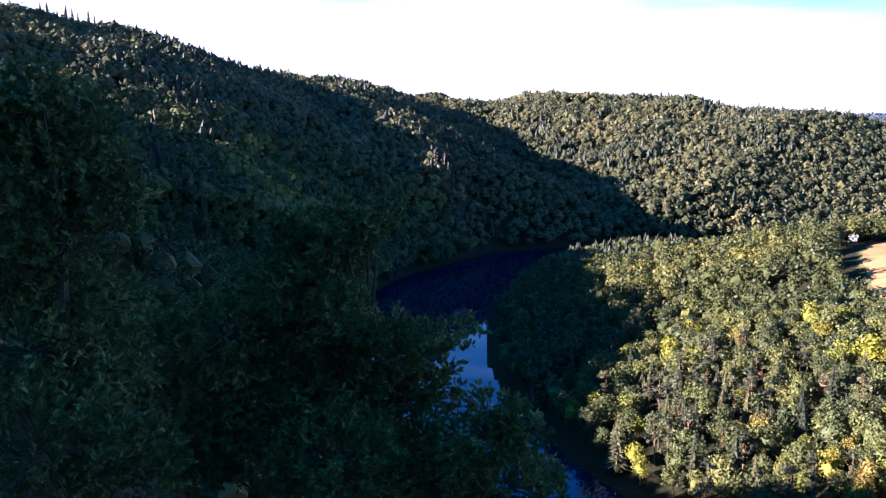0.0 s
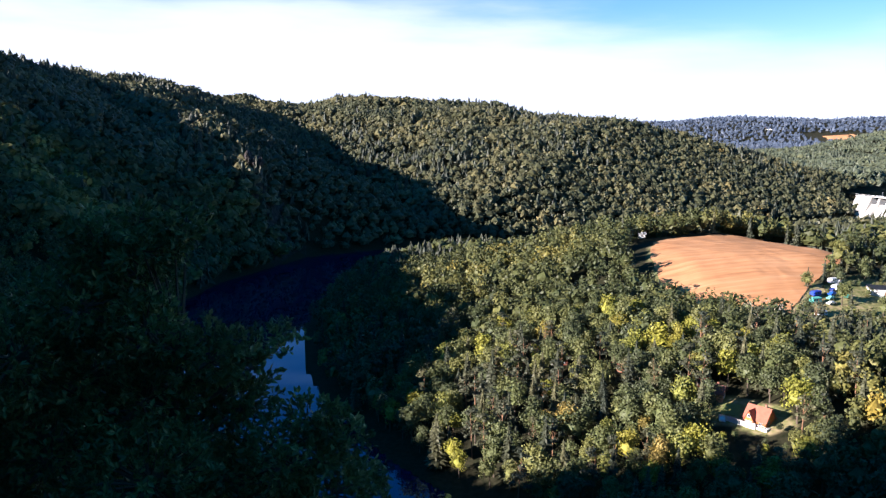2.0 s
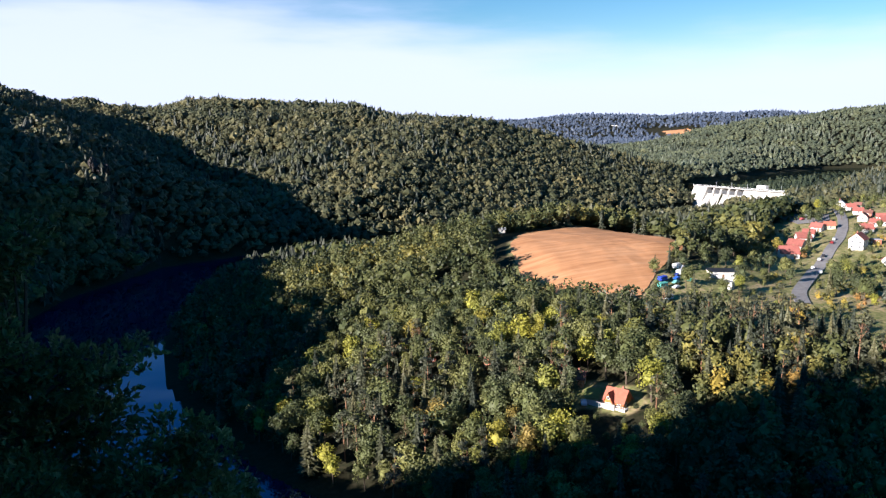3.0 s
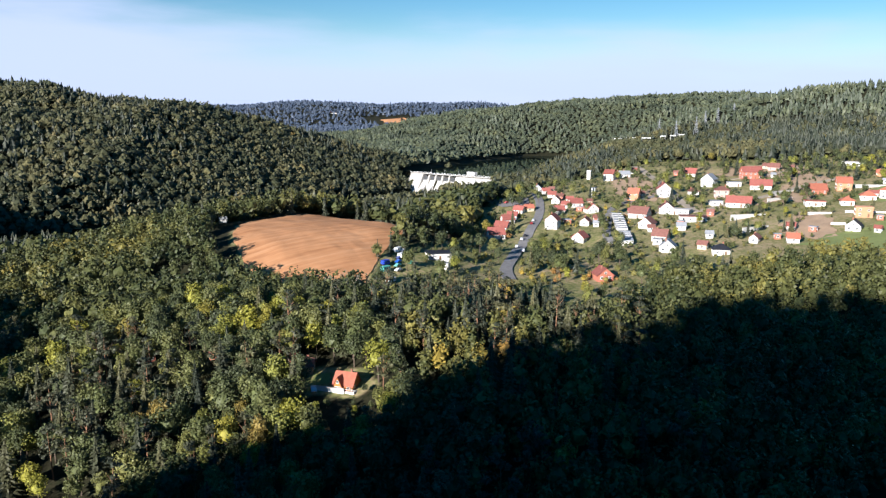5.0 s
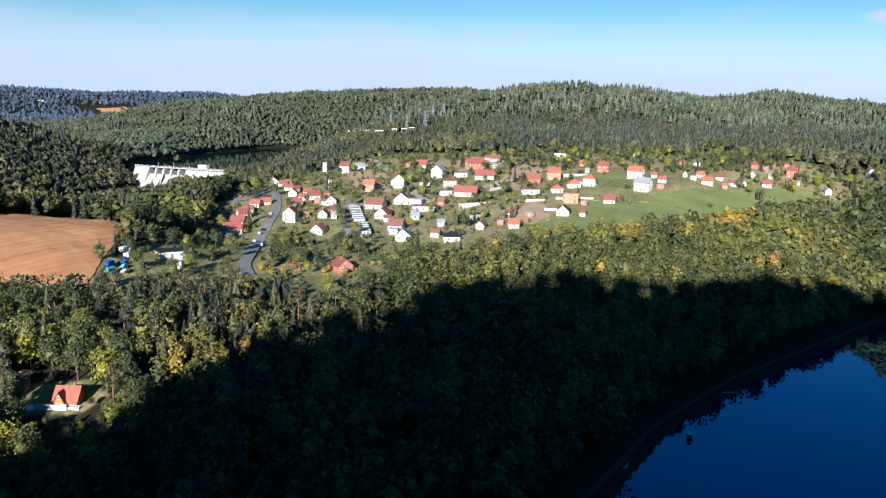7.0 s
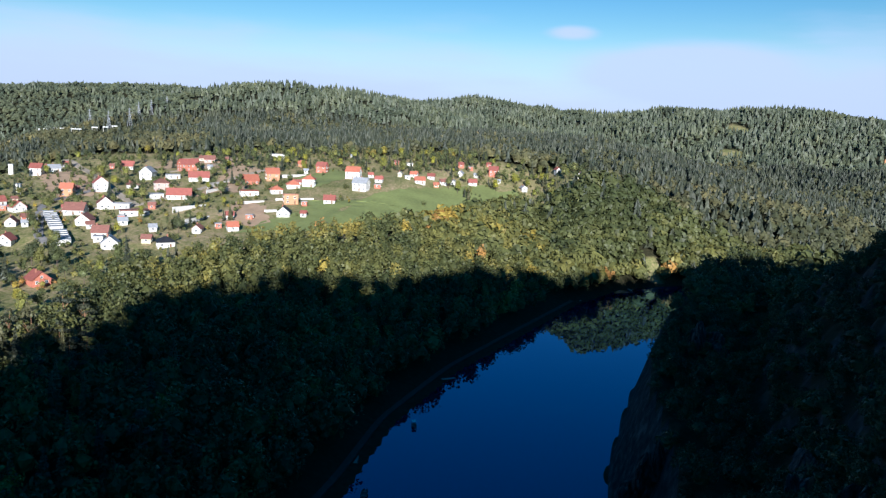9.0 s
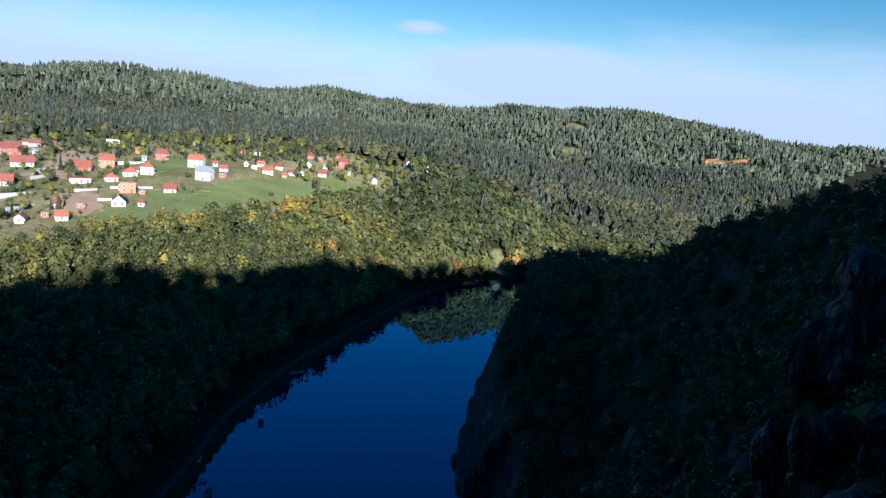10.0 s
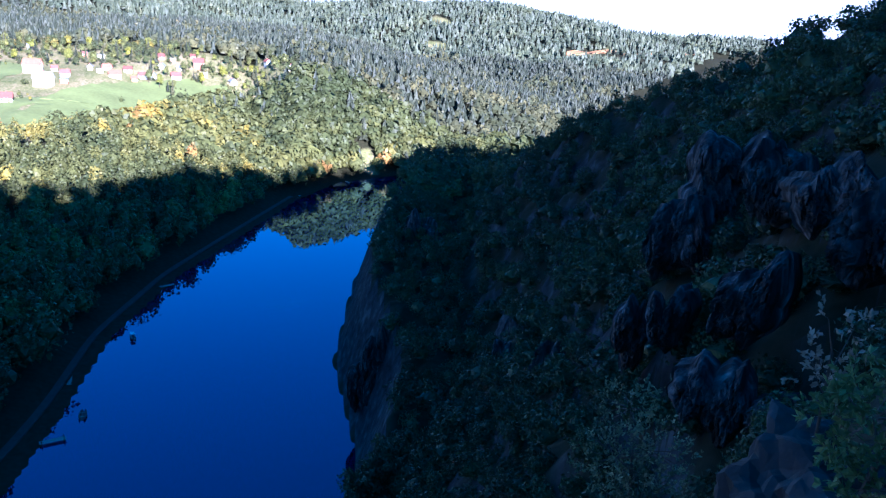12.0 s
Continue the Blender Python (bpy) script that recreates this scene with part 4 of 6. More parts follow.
def house(x, y, w, style, rnd, group="village houses"):
    """style: roof shape (G ridge across, E gable end in front, H hipped, F flat), roof and wall colour."""
    shape, rc, wc = style
    w = w * {"new houses on the slope": 0.64, "houses on the upper slope": 0.58, "houses at the meadow's end": 0.60}.get(group, 0.78)
    small = w < 7.5
    storeys = 1 if small or w > 16 else (2 if rnd.random() < 0.25 else 1)
    if style in ("Hdp", "Goc", "Fcc", "Grb") and not small:
        storeys = 2
    if shape == "F" and style != "Fcc":
        storeys = 1
    h = 2.7 * storeys + (0.1 if small else 0.4)
    d = min(w * rnd.uniform(0.75, 0.95), 9.5)
    turn = -math.degrees(math.atan2(x, y)) + rnd.uniform(-22, 22)
    if shape == "E":
        w, d, turn = max(w * 1.1, 7.0), w, turn + 90
    root = new("cottage" if small else "house", None)
    top = min(height(x + a, y + b) for a in (-w / 3, w / 3) for b in (-d / 3, d / 3)) * 0.5 + height(x, y) * 0.5
    root.matrix_world = pose(x, y, top, 0, 0, turn)
    wall, roof = M_WALL[wc], M_ROOF[rc]
    rise = 0.0
    if shape in "GE":
        rise = min(d * 0.42, 4.6)
        part("wall", gable_walls(w, d, h, rise), wall, root)
        part("roof", gable_roof(w, d, h, rise, 0.5), roof, root, COLOUR[rc] + " roof")
    elif shape == "H":
        part("wall", box(-w / 2, w / 2, -d / 2, d / 2, -2.5, h), wall, root)
        rise = d * 0.36
        part("roof", hip_roof(w, d, h, rise, 0.6), roof, root, COLOUR[rc] + " hipped roof")
    else:
        part("wall", box(-w / 2, w / 2, -d / 2, d / 2, -2.5, h), wall, root)
        part("roof", box(-w / 2 - 0.3, w / 2 + 0.3, -d / 2 - 0.3, d / 2 + 0.3, h, h + 0.4, 0.05), roof, root, COLOUR[rc] + " roof slab")
    if shape in "GEH" and w > 5:
        cx, cy = rnd.uniform(-0.3, 0.3) * w, d * 0.12
        part("chimney", box(cx - 0.35, cx + 0.35, cy - 0.35, cy + 0.35, h + rise * 0.3, h + rise + 0.9, 0.04), M_BRICK, root, "brick chimney")
    sides = [(-d / 2, 0, w, "x")] + [(w / 2, 90, d, "y"), (-w / 2, -90, d, "y")]
    for off, ang, length, axis in sides:
        cols = max(1, int(length / 3.4))
        for s in range(storeys):
            for c in range(cols):
                p = (c + 0.5) / cols * length - length / 2
                z = 1.6 + 2.7 * s
                if axis == "x" and s == 0 and c == cols // 2 and cols > 1:
                    part("door", box(p - 0.5, p + 0.5, off - 0.06, off + 0.05, 0.05, 2.15, 0.02), M_DOOR, root, "brown front door")
                    continue
                if axis == "x":
                    window(root, p, off, z, 0)
                else:
                    window(root, off, p, z, ang)
        if axis == "y" and shape in "GE" and rise > 2.4:
            window(root, off, 0, h + 0.9, ang, 0.8)
    stories = "single-storey" if storeys == 1 else "two-storey"
    tagged(root, f"{stories} {WALLNAME[wc]} house with {COLOUR[rc]} roof", "cottage" if small else "house", group)
    HOUSES_BUILT.append((x, y, max(w, d)))
    return root


# houses: x, y, width, style
STREET_LEFT = [(350, 322, 12.4, "Grw"), (380, 344, 11.1, "Grw"), (386, 345, 9.8, "Grw"), (400, 353, 8.5, "Grw"), (416, 361, 8.8, "Grw"), (424, 359, 8.0, "Goy")]
STREET_RIGHT = [(386, 307, 10.0, "Erw"), (373, 276, 9.4, "Erw"), (405, 296, 7.3, "Edw"), (438, 316, 10.1, "Erw"), (451, 339, 11.4, "Grw"), (426, 334, 8.6, "Grw"), (444,
    342, 7.3, "Grw"), (457, 361, 7.6, "Erw"), (473, 378, 7.9, "Grw"), (483, 392, 7.2, "Grw"), (490, 406, 9.2, "Egw"), (560, 386, 10.8, "Grw"), (580, 385, 11.0, "Ggw"),
    (609, 393, 7.3, "Grw"), (491, 317, 10.1, "Goc")]
LOWER = [(295, 205, 9.5, "Erb"), (257, 274, 15.0, "Fkw"), (395, 396, 5.7, "Grb")]
MIDDLE = [(440, 279, 15.1, "Gdw"), (513, 306, 12.9, "Erw"), (462, 273, 12.4, "Edw"), (417, 259, 10.7, "Edw"), (393, 235, 10.6, "Gdw"), (374, 219, 10.7, "Egw"), (610, 340,
    13.1, "Grw"), (566, 299, 12.0, "Egw"), (526, 268, 11.9, "Hdp"), (528, 291, 8.7, "Hdw"), (572, 282, 11.9, "Fgw"), (614, 289, 19.5, "Grb"), (570, 260, 18.9, "Grw"),
    (660, 291, 11.4, "Gdp"), (501, 259, 9.8, "Fgw"), (500, 242, 20.0, "Grw")]
NEW_HOUSES = [(569, 219, 16.7, "Gob"), (589, 209, 15.3, "Goc"), (522, 202, 18.6, "Fow"), (532, 186, 12.2, "How"), (554, 181, 14.3, "How"), (564, 172, 13.6, "How"), (500,
    165, 14.4, "Fcc"), (509, 141, 11.4, "Grw"), (466, 158, 12.1, "Ekw"), (422, 173, 9.3, "Gow"), (452, 187, 7.1, "Grw"), (414, 190, 7.3, "Edw"), (380, 192, 13.0, "Hkw"),
    (461, 265, 27.7, "Fww"), (446, 245, 25.0, "Fdw"), (422, 239, 7.7, "Ggw"), (411, 215, 6.1, "Ggw")]
UPPER = [(707, 246, 26.9, "Fww"), (661, 208, 11.0, "Goc"), (633, 182, 14.2, "Grb"), (611, 150, 19.0, "Gow"), (561, 132, 18.3, "Ggw"), (717, 177, 6.4, "Ggw")]
FAR_END = [(595, 126, 9.6, "Grw"), (629, 116, 5.5, "Egy"), (632, 105, 9.2, "Gow"), (619, 98, 13.5, "Gow"), (640, 92, 9.3, "Grw"), (691, 119, 8.1, "Fgw"), (692, 74, 9.0,
    "Grb"), (669, 71, 6.8, "Egw"), (634, 81, 9.2, "Gdw"), (641, 74, 6.5, "Egw"), (674, 58, 5.8, "Ggw"), (652, 59, 11.3, "Grw"), (687, 44, 12.9, "Grb"), (709, 50, 6.1,
    "Grb"), (670, 38, 3.9, "Ggw"), (665, 17, 7.7, "Egw"), (689, -11, 6.9, "Erw"), (663, -29, 5.7, "Egw"), (621, 85, 6.3, "Goc")]
CABINS = [(661, -98, 4.3, "Egw"), (583, -73, 3.8, "Egw"), (556, -100, 4.9, "Grw"), (572, -128, 3.4, "Gdw"), (588, -150, 5.0, "Grb"), (611, -163, 5.5, "Gdb"), (765, -219,
    6.9, "Gdb"), (722, -209, 7.6, "Gdb")]



def build_village():
    rnd = random.Random(5)
    for name, row in (("houses along the street", STREET_LEFT), ("houses along the street", STREET_RIGHT), ("houses by the wood", LOWER), ("old village houses", MIDDLE),
                      ("new houses on the slope", NEW_HOUSES), ("houses on the upper slope", UPPER), ("houses at the meadow's end", FAR_END), ("riverside cabins", CABINS)):
        for x, y, w, style in row:
            house(x, y, w, style, rnd, name)
    # sheds and outbuildings among the gardens
    made = 0
    while made < 34:
        bx, by, bw = HOUSES_BUILT[rnd.randrange(0, 74)]
        a = rnd.uniform(0, 6.28)
        x, y = bx + math.cos(a) * (bw * 0.5 + rnd.uniform(5, 11)), by + math.sin(a) * (bw * 0.5 + rnd.uniform(5, 11))
        if any(math.hypot(x - hx, y - hy) < hw * 0.5 + 4.5 for hx, hy, hw in HOUSES_BUILT) or to_line(np.array([x]), np.array([y]), STREET)[0][0] < 8:
            continue
        shed = house(x, y, rnd.uniform(4.0, 6.8), rnd.choice(["Ggw", "Gdb", "Fgw", "Grw", "Gdy", "Fgb", "Gdw"]), rnd, "garden sheds")
        shed.name = "shed"
        tagged(shed, str(shed["label"]).replace("house", "garden shed"), "shed")
        made += 1
    # two white transformer towers
    for x, y in ((489, 351), (558, 406)):
        root = new("transformer_tower", None)
        root.matrix_world = pose(x, y, height(x, y), 0, 0, rnd.uniform(0, 60))
        part("wall", box(-1.6, 1.6, -1.6, 1.6, -1, 7.5, 0.05), M_WALL["w"], root)
        part("roof", box(-1.9, 1.9, -1.9, 1.9, 7.5, 7.8, 0.05), M_ROOF["g"], root)
        window(root, 0, -1.6, 5.5, 0, 0.6)
        tagged(root, "slim white rendered transformer tower", "tower")
    # garage rows
    for x0, y0, x1, y1, n in ((436, 294, 398, 264, 9), (394, 260, 372, 243, 6)):
        for i in range(n):
            f = (i + 0.5) / n
            x, y = x0 + (x1 - x0) * f, y0 + (y1 - y0) * f
            root = new("garage", None)
            root.matrix_world = pose(x, y, height(x, y), 0, 0, math.degrees(math.atan2(y1 - y0, x1 - x0)))
            part("wall", box(-2.6, 2.6, -3.2, 3.2, -1.5, 2.5), M_WALL["w"], root)
            part("roof", box(-2.62, 2.62, -3.5, 3.5, 2.5, 2.75, 0.03), M_ROOF["g"], root)
            part("door", box(-1.2, 1.2, 3.2, 3.3, 0.05, 2.1, 0.02), M_DOOR, root)
            tagged(root, "low white garage with grey flat roof", "garage", "garage rows")


build_village()


def timber_house(x, y):
    """The orange timber house with its steep tiled roof and front gable."""
    root = new("house", None)
    z = height(x, y) - 0.7
    root.matrix_world = pose(x, y, z, 0, 0, -math.degrees(math.atan2(x, y)) - 26) @ Matrix.Diagonal((0.72, 0.72, 0.72, 1))
    part("plinth", box(-5.6, 5.6, -5.0, 4.4, -3.5, 0.2, 0.05), M_WALL["w"], root, "white stone base and terrace wall")
    part("wall", gable_walls(8.6, 7.4, 2.9, 4.2), M_WALL["t"], root, "orange timber walls")
    part("roof", gable_roof(8.6, 7.4, 2.9, 4.2, 0.7), M_ROOF["o"], root, "steep orange tile roof")
    bm = gable_walls(4.6, 3.4, 2.9, 3.3)
    bmesh.ops.transform(bm, matrix=pose(-1.6, -3.2, 0, 0, 0, 90), verts=bm.verts)
    part("front_gable", bm, M_WALL["t"], root, "projecting timber gable")
    bm = gable_roof(5.0, 3.4, 2.9, 3.3, 0.5)
    bmesh.ops.transform(bm, matrix=pose(-1.6, -3.0, 0, 0, 0, 90), verts=bm.verts)
    part("gable_roof", bm, M_ROOF["o"], root)
    for wx, wy, wz in ((-2.3, -5.5, 1.5), (-0.9, -5.5, 1.5), (-1.6, -5.5, 4.2), (2.4, -3.7, 1.5)):
        window(root, wx, wy, wz, 0)
    window(root, 4.3, -1, 1.6, 90)
    part("chimney", box(1.6, 2.3, 0.6, 1.3, 5.0, 8.2, 0.04), M_BRICK, root)
    part("door", box(3.2, 4.0, -3.78, -3.68, 0.2, 2.2, 0.02), M_DOOR, root)
    for i in range(11):
        part("railing_post", box(-5.5 + i * 1.1, -5.4 + i * 1.1, -5.0, -4.9, 0.2, 1.15), M_WHITEPAINT, root)
    part("railing_bar", box(-5.55, 5.6, -5.02, -4.88, 1.15, 1.25), M_WHITEPAINT, root)
    return tagged(root, "orange timber house with steep orange tile roof on white base", "house")


timber_house(137.5, 187)


def small_hut(x, y, w, rc, wc, label):
    rnd = random.Random(int(x * 7 + y))
    root = house(x, y, w, "G" + rc + wc, rnd, "huts in the wood")
    root.name = "hut"
    return tagged(root, label, "hut")


def terrace_wall():
    """The white retaining wall of the lawn, with its coping."""
    root = new("garden_wall", None)
    z = height(132, 189)
    root.matrix_world = pose(129.5, 192.5, z, 0, 0, math.degrees(math.atan2(-8.5, 5.2)))
    part("wall", box(0, 9.5, -0.2, 0.2, -2.0, 1.3, 0.03), M_WALL["w"], root, "white rendered wall")
    part("coping", box(-0.05, 9.55, -0.28, 0.28, 1.3, 1.4, 0.02), M_CONCRETE, root)
    return tagged(root, "low white retaining wall before the timber house", "wall")


terrace_wall()
small_hut(133.5, 203, 6.5, "d", "c", "low orange shed with brown roof beside the lawn")
small_hut(134, 213, 6.0, "r", "b", "red-roofed wooden hut among the trees")
small_hut(104, 252, 4.0, "r", "b", "small red hut among the trees")
small_hut(99, 204, 4.0, "r", "w", "small white hut with red roof near the river")
small_hut(118, 236, 4.5, "r", "b", "red-roofed wooden hut among the trees")
small_hut(267, 60, 5.0, "g", "w", "small pale boathouse in a riverside clearing")
small_hut(203, 386, 4.5, "g", "w", "small white shed at the field's corner")
small_hut(2193, 3054, 40, "o", "w", "far white building on the horizon hills")


# ------------------------------------------------------------------ the dam
def build_dam():
    a, b = Vector((763, 858, 0)), Vector((769, 676, 0))
    length = (b - a).length
    root = new("dam", None)
    root.matrix_world = pose(a.x, a.y, 0, 0, 0, math.degrees(math.atan2(b.y - a.y, b.x - a.x)))
    # local x along the crest, local -y downstream
    def slab(x0, x1, top, foot, back=7.0):
        bm = bmesh.new()
        prof = [(back, -4), (back, top), (0, top), (-1.0, top - 2.0), (-foot, -4)]
        rings = [[bm.verts.new((x, y, z)) for y, z in prof] for x in (x0, x1)]
        bm.faces.new(rings[0])
        bm.faces.new(rings[1][::-1])
        for i in range(5):
            bm.faces.new((rings[0][i], rings[0][(i + 1) % 5], rings[1][(i + 1) % 5], rings[1][i]))
        bmesh.ops.recalc_face_normals(bm, faces=bm.faces)
        return bm
    part("abutment", slab(-14, 12, 26.0, 16), M_CONCRETE, root, "sloping concrete abutment")
    for i in range(5):
        x = 12 + i * 13.5
        part("spillway", slab(x, x + 10.5, 17.5, 19), M_CONCRETE, root, "steep white spillway apron")
        part("pier", slab(x + 10.5, x + 13.5, 25.0, 9, 9), M_CONCRETE, root, "concrete pier")
        # gate coloured dark to stand in for the shaded opening under the deck
        part("gate", box(x, x + 10.5, 0.5, 1.0, 17.5, 22.5), M_SLUICE_SHADE, root, "steel sluice gate coloured dark as a shaded opening")
    part("abutment", slab(79.5, length + 12, 25.0, 10), M_CONCRETE, root, "concrete wing wall")
    deck = part("bridge_deck", box(-14, length + 12, -1.5, 6, 26.02, 27.2, 0.1), M_CONCRETE, root, "pale crest road")
    for i in range(26):
        part("railing_post", box(-13.9 + i * 7, -13.6 + i * 7, -1.5, -1.3, 27.2, 28.4), M_WHITEPAINT, deck)
    part("railing_bar", box(-14, length + 12, -1.5, -1.35, 28.4, 28.6), M_WHITEPAINT, deck)
    part("gate_house", box(98, 112, -1, 5, 28.6, 33.0, 0.1), M_WALL["w"], root, "white gate house on the crest")
    part("gate_house_leg", box(99, 100, 0, 4, 27.2, 28.6), M_CONCRETE, root)
    part("gate_house_leg", box(110, 111, 0, 4, 27.2, 28.6), M_CONCRETE, root)
    for i in range(5):
        part("lamp_post", box(24 + i * 27, 24.3 + i * 27, 4, 4.3, 27.2, 33.5), M_STEEL, root)
    tagged(root, "white concrete dam with spillway piers and crest road", "dam")


build_dam()


# ------------------------------------------------------------------ power line
def pylon(x, y, tall, turn):
    root = new("power_pylon", None)
    root.matrix_world = pose(x, y, height(x, y) - 0.5, 0, 0, turn)
    b, w = tall * 0.09, tall * 0.02
    for sx in (-1, 1):
        for sy in (-1, 1):
            part("leg", add_tube(bmesh.new(), [(sx * b, sy * b, 0), (sx * w, sy * w, tall * 0.7), (0, 0, tall)], [0.28, 0.22, 0.12], 4), M_STEEL, root)
    for i in range(6):
        f0, f1 = i / 6, (i + 1) / 6
        r0, r1 = b + (w - b) * f0, b + (w - b) * f1
        for s in (-1, 1):
            part("brace", add_tube(bmesh.new(), [(-r0 * s, -r0, tall * 0.7 * f0), (r1 * s, -r1, tall * 0.7 * f1)], [0.14, 0.14], 4), M_STEEL, root)
    for h, l in ((0.66, 0.17), (0.78, 0.23), (0.9, 0.15)):
        part("cross_arm", add_tube(bmesh.new(), [(-tall * l, 0, tall * h), (0, 0, tall * (h + 0.015)), (tall * l, 0, tall * h)], [0.14, 0.3, 0.14], 4), M_STEEL, root)
    return tagged(root, "grey lattice steel power pylon on the ridge", "pylon", "pylons")


for x, y, tall in ((1052, 641, 27), (1030, 600, 33), (1050, 580, 36), (1105, 596, 26), (1131, 590, 24), (1165, 582, 22)):
    pylon(x, y, tall, 60)


def gantry(x, y, w, h):
    root = new("line_gantry", None)
    root.matrix_world = pose(x, y, height(x, y), 0, 0, -55)
    for s in (-1, 1):
        part("leg", box(s * w / 2 - 0.3, s * w / 2 + 0.3, -0.3, 0.3, -1, h, 0.05), M_CONCRETE, root)
    part("beam", box(-w / 2 - 0.9, w / 2 + 0.9, -0.5, 0.5, h, h + 1.0, 0.05), M_WHITEPAINT, root)
    return tagged(root, "white portal gantry of the switchyard", "gantry", "gantries")


for x, y, w, h in ((1000, 655, 11, 10), (1005, 632, 13, 11), (1015, 612, 6, 12), (1022, 600, 6, 12), (1032, 592, 6, 11), (985, 668, 9, 9)):
    gantry(x, y, w, h)


# ------------------------------------------------------------------ vehicles, boats
def car_meshes(colour):
    m, n, l, b = material("car_paint", 0.3, 0.2, 0.5)
    b.inputs["Base Color"].default_value = (*colour, 1)
    bm = bmesh.new()
    prof = [(-2.1, 0.35), (-2.15, 0.75), (-1.95, 0.95), (-1.2, 1.0), (-0.75, 1.45), (0.8, 1.45), (1.45, 1.0), (2.05, 0.85), (2.1, 0.35)]
    rings = [[bm.verts.new((x, s * (0.85 if z < 1.1 else 0.68), z)) for x, z in prof] for s in (-1, 1)]
    bm.faces.new(rings[0])
    bm.faces.new(rings[1][::-1])
    for i in range(len(prof)):
        j = (i + 1) % len(prof)
        bm.faces.new((rings[0][i], rings[0][j], rings[1][j], rings[1][i]))
    bmesh.ops.recalc_face_normals(bm, faces=bm.faces)
    return bm, m


def car(x, y, turn, colour, label):
    root = new("car", None)
    root.matrix_world = pose(x, y, height(x, y) + 0.5, 0, 0, turn)
    bm, m = car_meshes(colour)
    part("body", bm, m, root)
    part("windscreen", box(-0.7, 0.75, -0.7, 0.7, 1.08, 1.40, 0.05), M_PANE, root)
    for sx in (-1.3, 1.3):
        for sy in (-0.82, 0.82):
            bm = bmesh.new()
            bmesh.ops.create_cone(bm, cap_ends=True, segments=10, radius1=0.33, radius2=0.33, depth=0.2, matrix=pose(sx, sy, 0.33, 90))
            part("wheel", bm, M_RUBBER, root)
    return tagged(root, label, "car", "parked cars")


for x, y, turn, c, label in ((352, 303, 35, (0.5, 0.5, 0.52), "silver car parked along the street"), (362, 309, 35, (0.03, 0.03, 0.035), "black car parked along the street"), (334, 291, 35, (0.6, 0.6, 0.6), "white car parked along the street"),
                             (322, 276, 35, (0.7, 0.7, 0.7), "white car parked along the street"), (388, 326, 35, (0.25, 0.03, 0.03), "dark red car parked along the street"), (398, 333, 215, (0.45, 0.46, 0.48), "grey car on the street"),
                             (231, 273, 20, (0.02, 0.10, 0.45), "blue car in the yard"), (228, 270, 20, (0.15, 0.42, 0.38), "pale green car in the yard"), (234, 276, 20, (0.03, 0.05, 0.2), "dark blue car in the yard"),
                             (225, 266, 15, (0.7, 0.7, 0.7), "white car in the yard"), (238, 279, 30, (0.75, 0.75, 0.75), "white car in the yard"), (242, 283, 30, (0.7, 0.7, 0.72), "white car in the yard"), (236, 270, 35, (0.05, 0.2, 0.16), "green car in the yard"),
                             (128.5, 191.5, 60, (0.7, 0.7, 0.7), "white car beside the timber house"), (437, 392, 10, (0.5, 0.1, 0.1), "red car on the turning place"), (448, 398, 10, (0.6, 0.6, 0.6), "silver car on the turning place")):
    car(x, y, turn, c, label)


def boat(x, y, length, turn, label, awning=False):
    root = new("boat", None)
    root.matrix_world = pose(x, y, 0.0, 0, 0, turn)
    bm = bmesh.new()
    n = 7
    rings = []
    for i in range(n):
        f = i / (n - 1)
        w = 0.75 * length / 4 * math.sin(math.pi * (0.12 + 0.83 * f)) ** 0.6
        px = (f - 0.5) * length
        up = 0.12 * (2 * f - 1) ** 2
        rings.append([bm.verts.new(v) for v in ((px, -w, 0.5 + up), (px, -w * 0.7, -0.15), (px, w * 0.7, -0.15), (px, w, 0.5 + up), (px, w * 0.85, 0.5 + up), (px, w * 0.6, 0.05), (px, -w * 0.6, 0.05), (px, -w * 0.85, 0.5 + up))])
    for r0, r1 in zip(rings, rings[1:]):
        for k in range(8):
            bm.faces.new((r0[k], r0[(k + 1) % 8], r1[(k + 1) % 8], r1[k]))
    bm.faces.new(rings[0])
    bm.faces.new(rings[-1][::-1])
    bmesh.ops.recalc_face_normals(bm, faces=bm.faces)
    part("hull", bm, M_BOATWOOD, root)
    for px in (-0.2, 0.22):
        part("bench", box(px * length - 0.12, px * length + 0.12, -0.5 * length / 4, 0.5 * length / 4, 0.32, 0.38), M_DECK, root)
    if awning:
        for sx in (-0.9, 0.9):
            for sy in (-0.5, 0.5):
                part("post", box(sx - 0.04, sx + 0.04, sy - 0.04, sy + 0.04, 0.1, 1.7), M_STEEL, root)
        part("awning", box(-1.1, 1.1, -0.7, 0.7, 1.7, 1.78, 0.02), M_WHITEPAINT, root, "white awning")
    return tagged(root, label, "boat", "boats")


boat(250, 39, 4.6, 20, "moored dark rowing boat with a pale awning", True)
boat(198, 44, 5.5, 5, "dark flat punt lying off the bank")
boat(462, -22, 5.0, 60, "dark rowing boat at the far bank")


def jetty(x, y, length, turn):
    root = new("jetty", None)
    root.matrix_world = pose(x, y, 0.5, 0, 0, turn)
    n = int(length / 0.45)
    for i in range(n):
        part("plank", box(i * 0.45, i * 0.45 + 0.4, -0.8, 0.8, 0, 0.08), M_DECK, root)
    for px in (0.5, length - 0.6):
        for sy in (-0.7, 0.7):
            part("post", add_tube(bmesh.new(), [(px, sy, -3), (px, sy, 0.7)], [0.1, 0.09]), M_BARK, root)
    return tagged(root, "short grey plank jetty at the river bank", "jetty", "jetties")


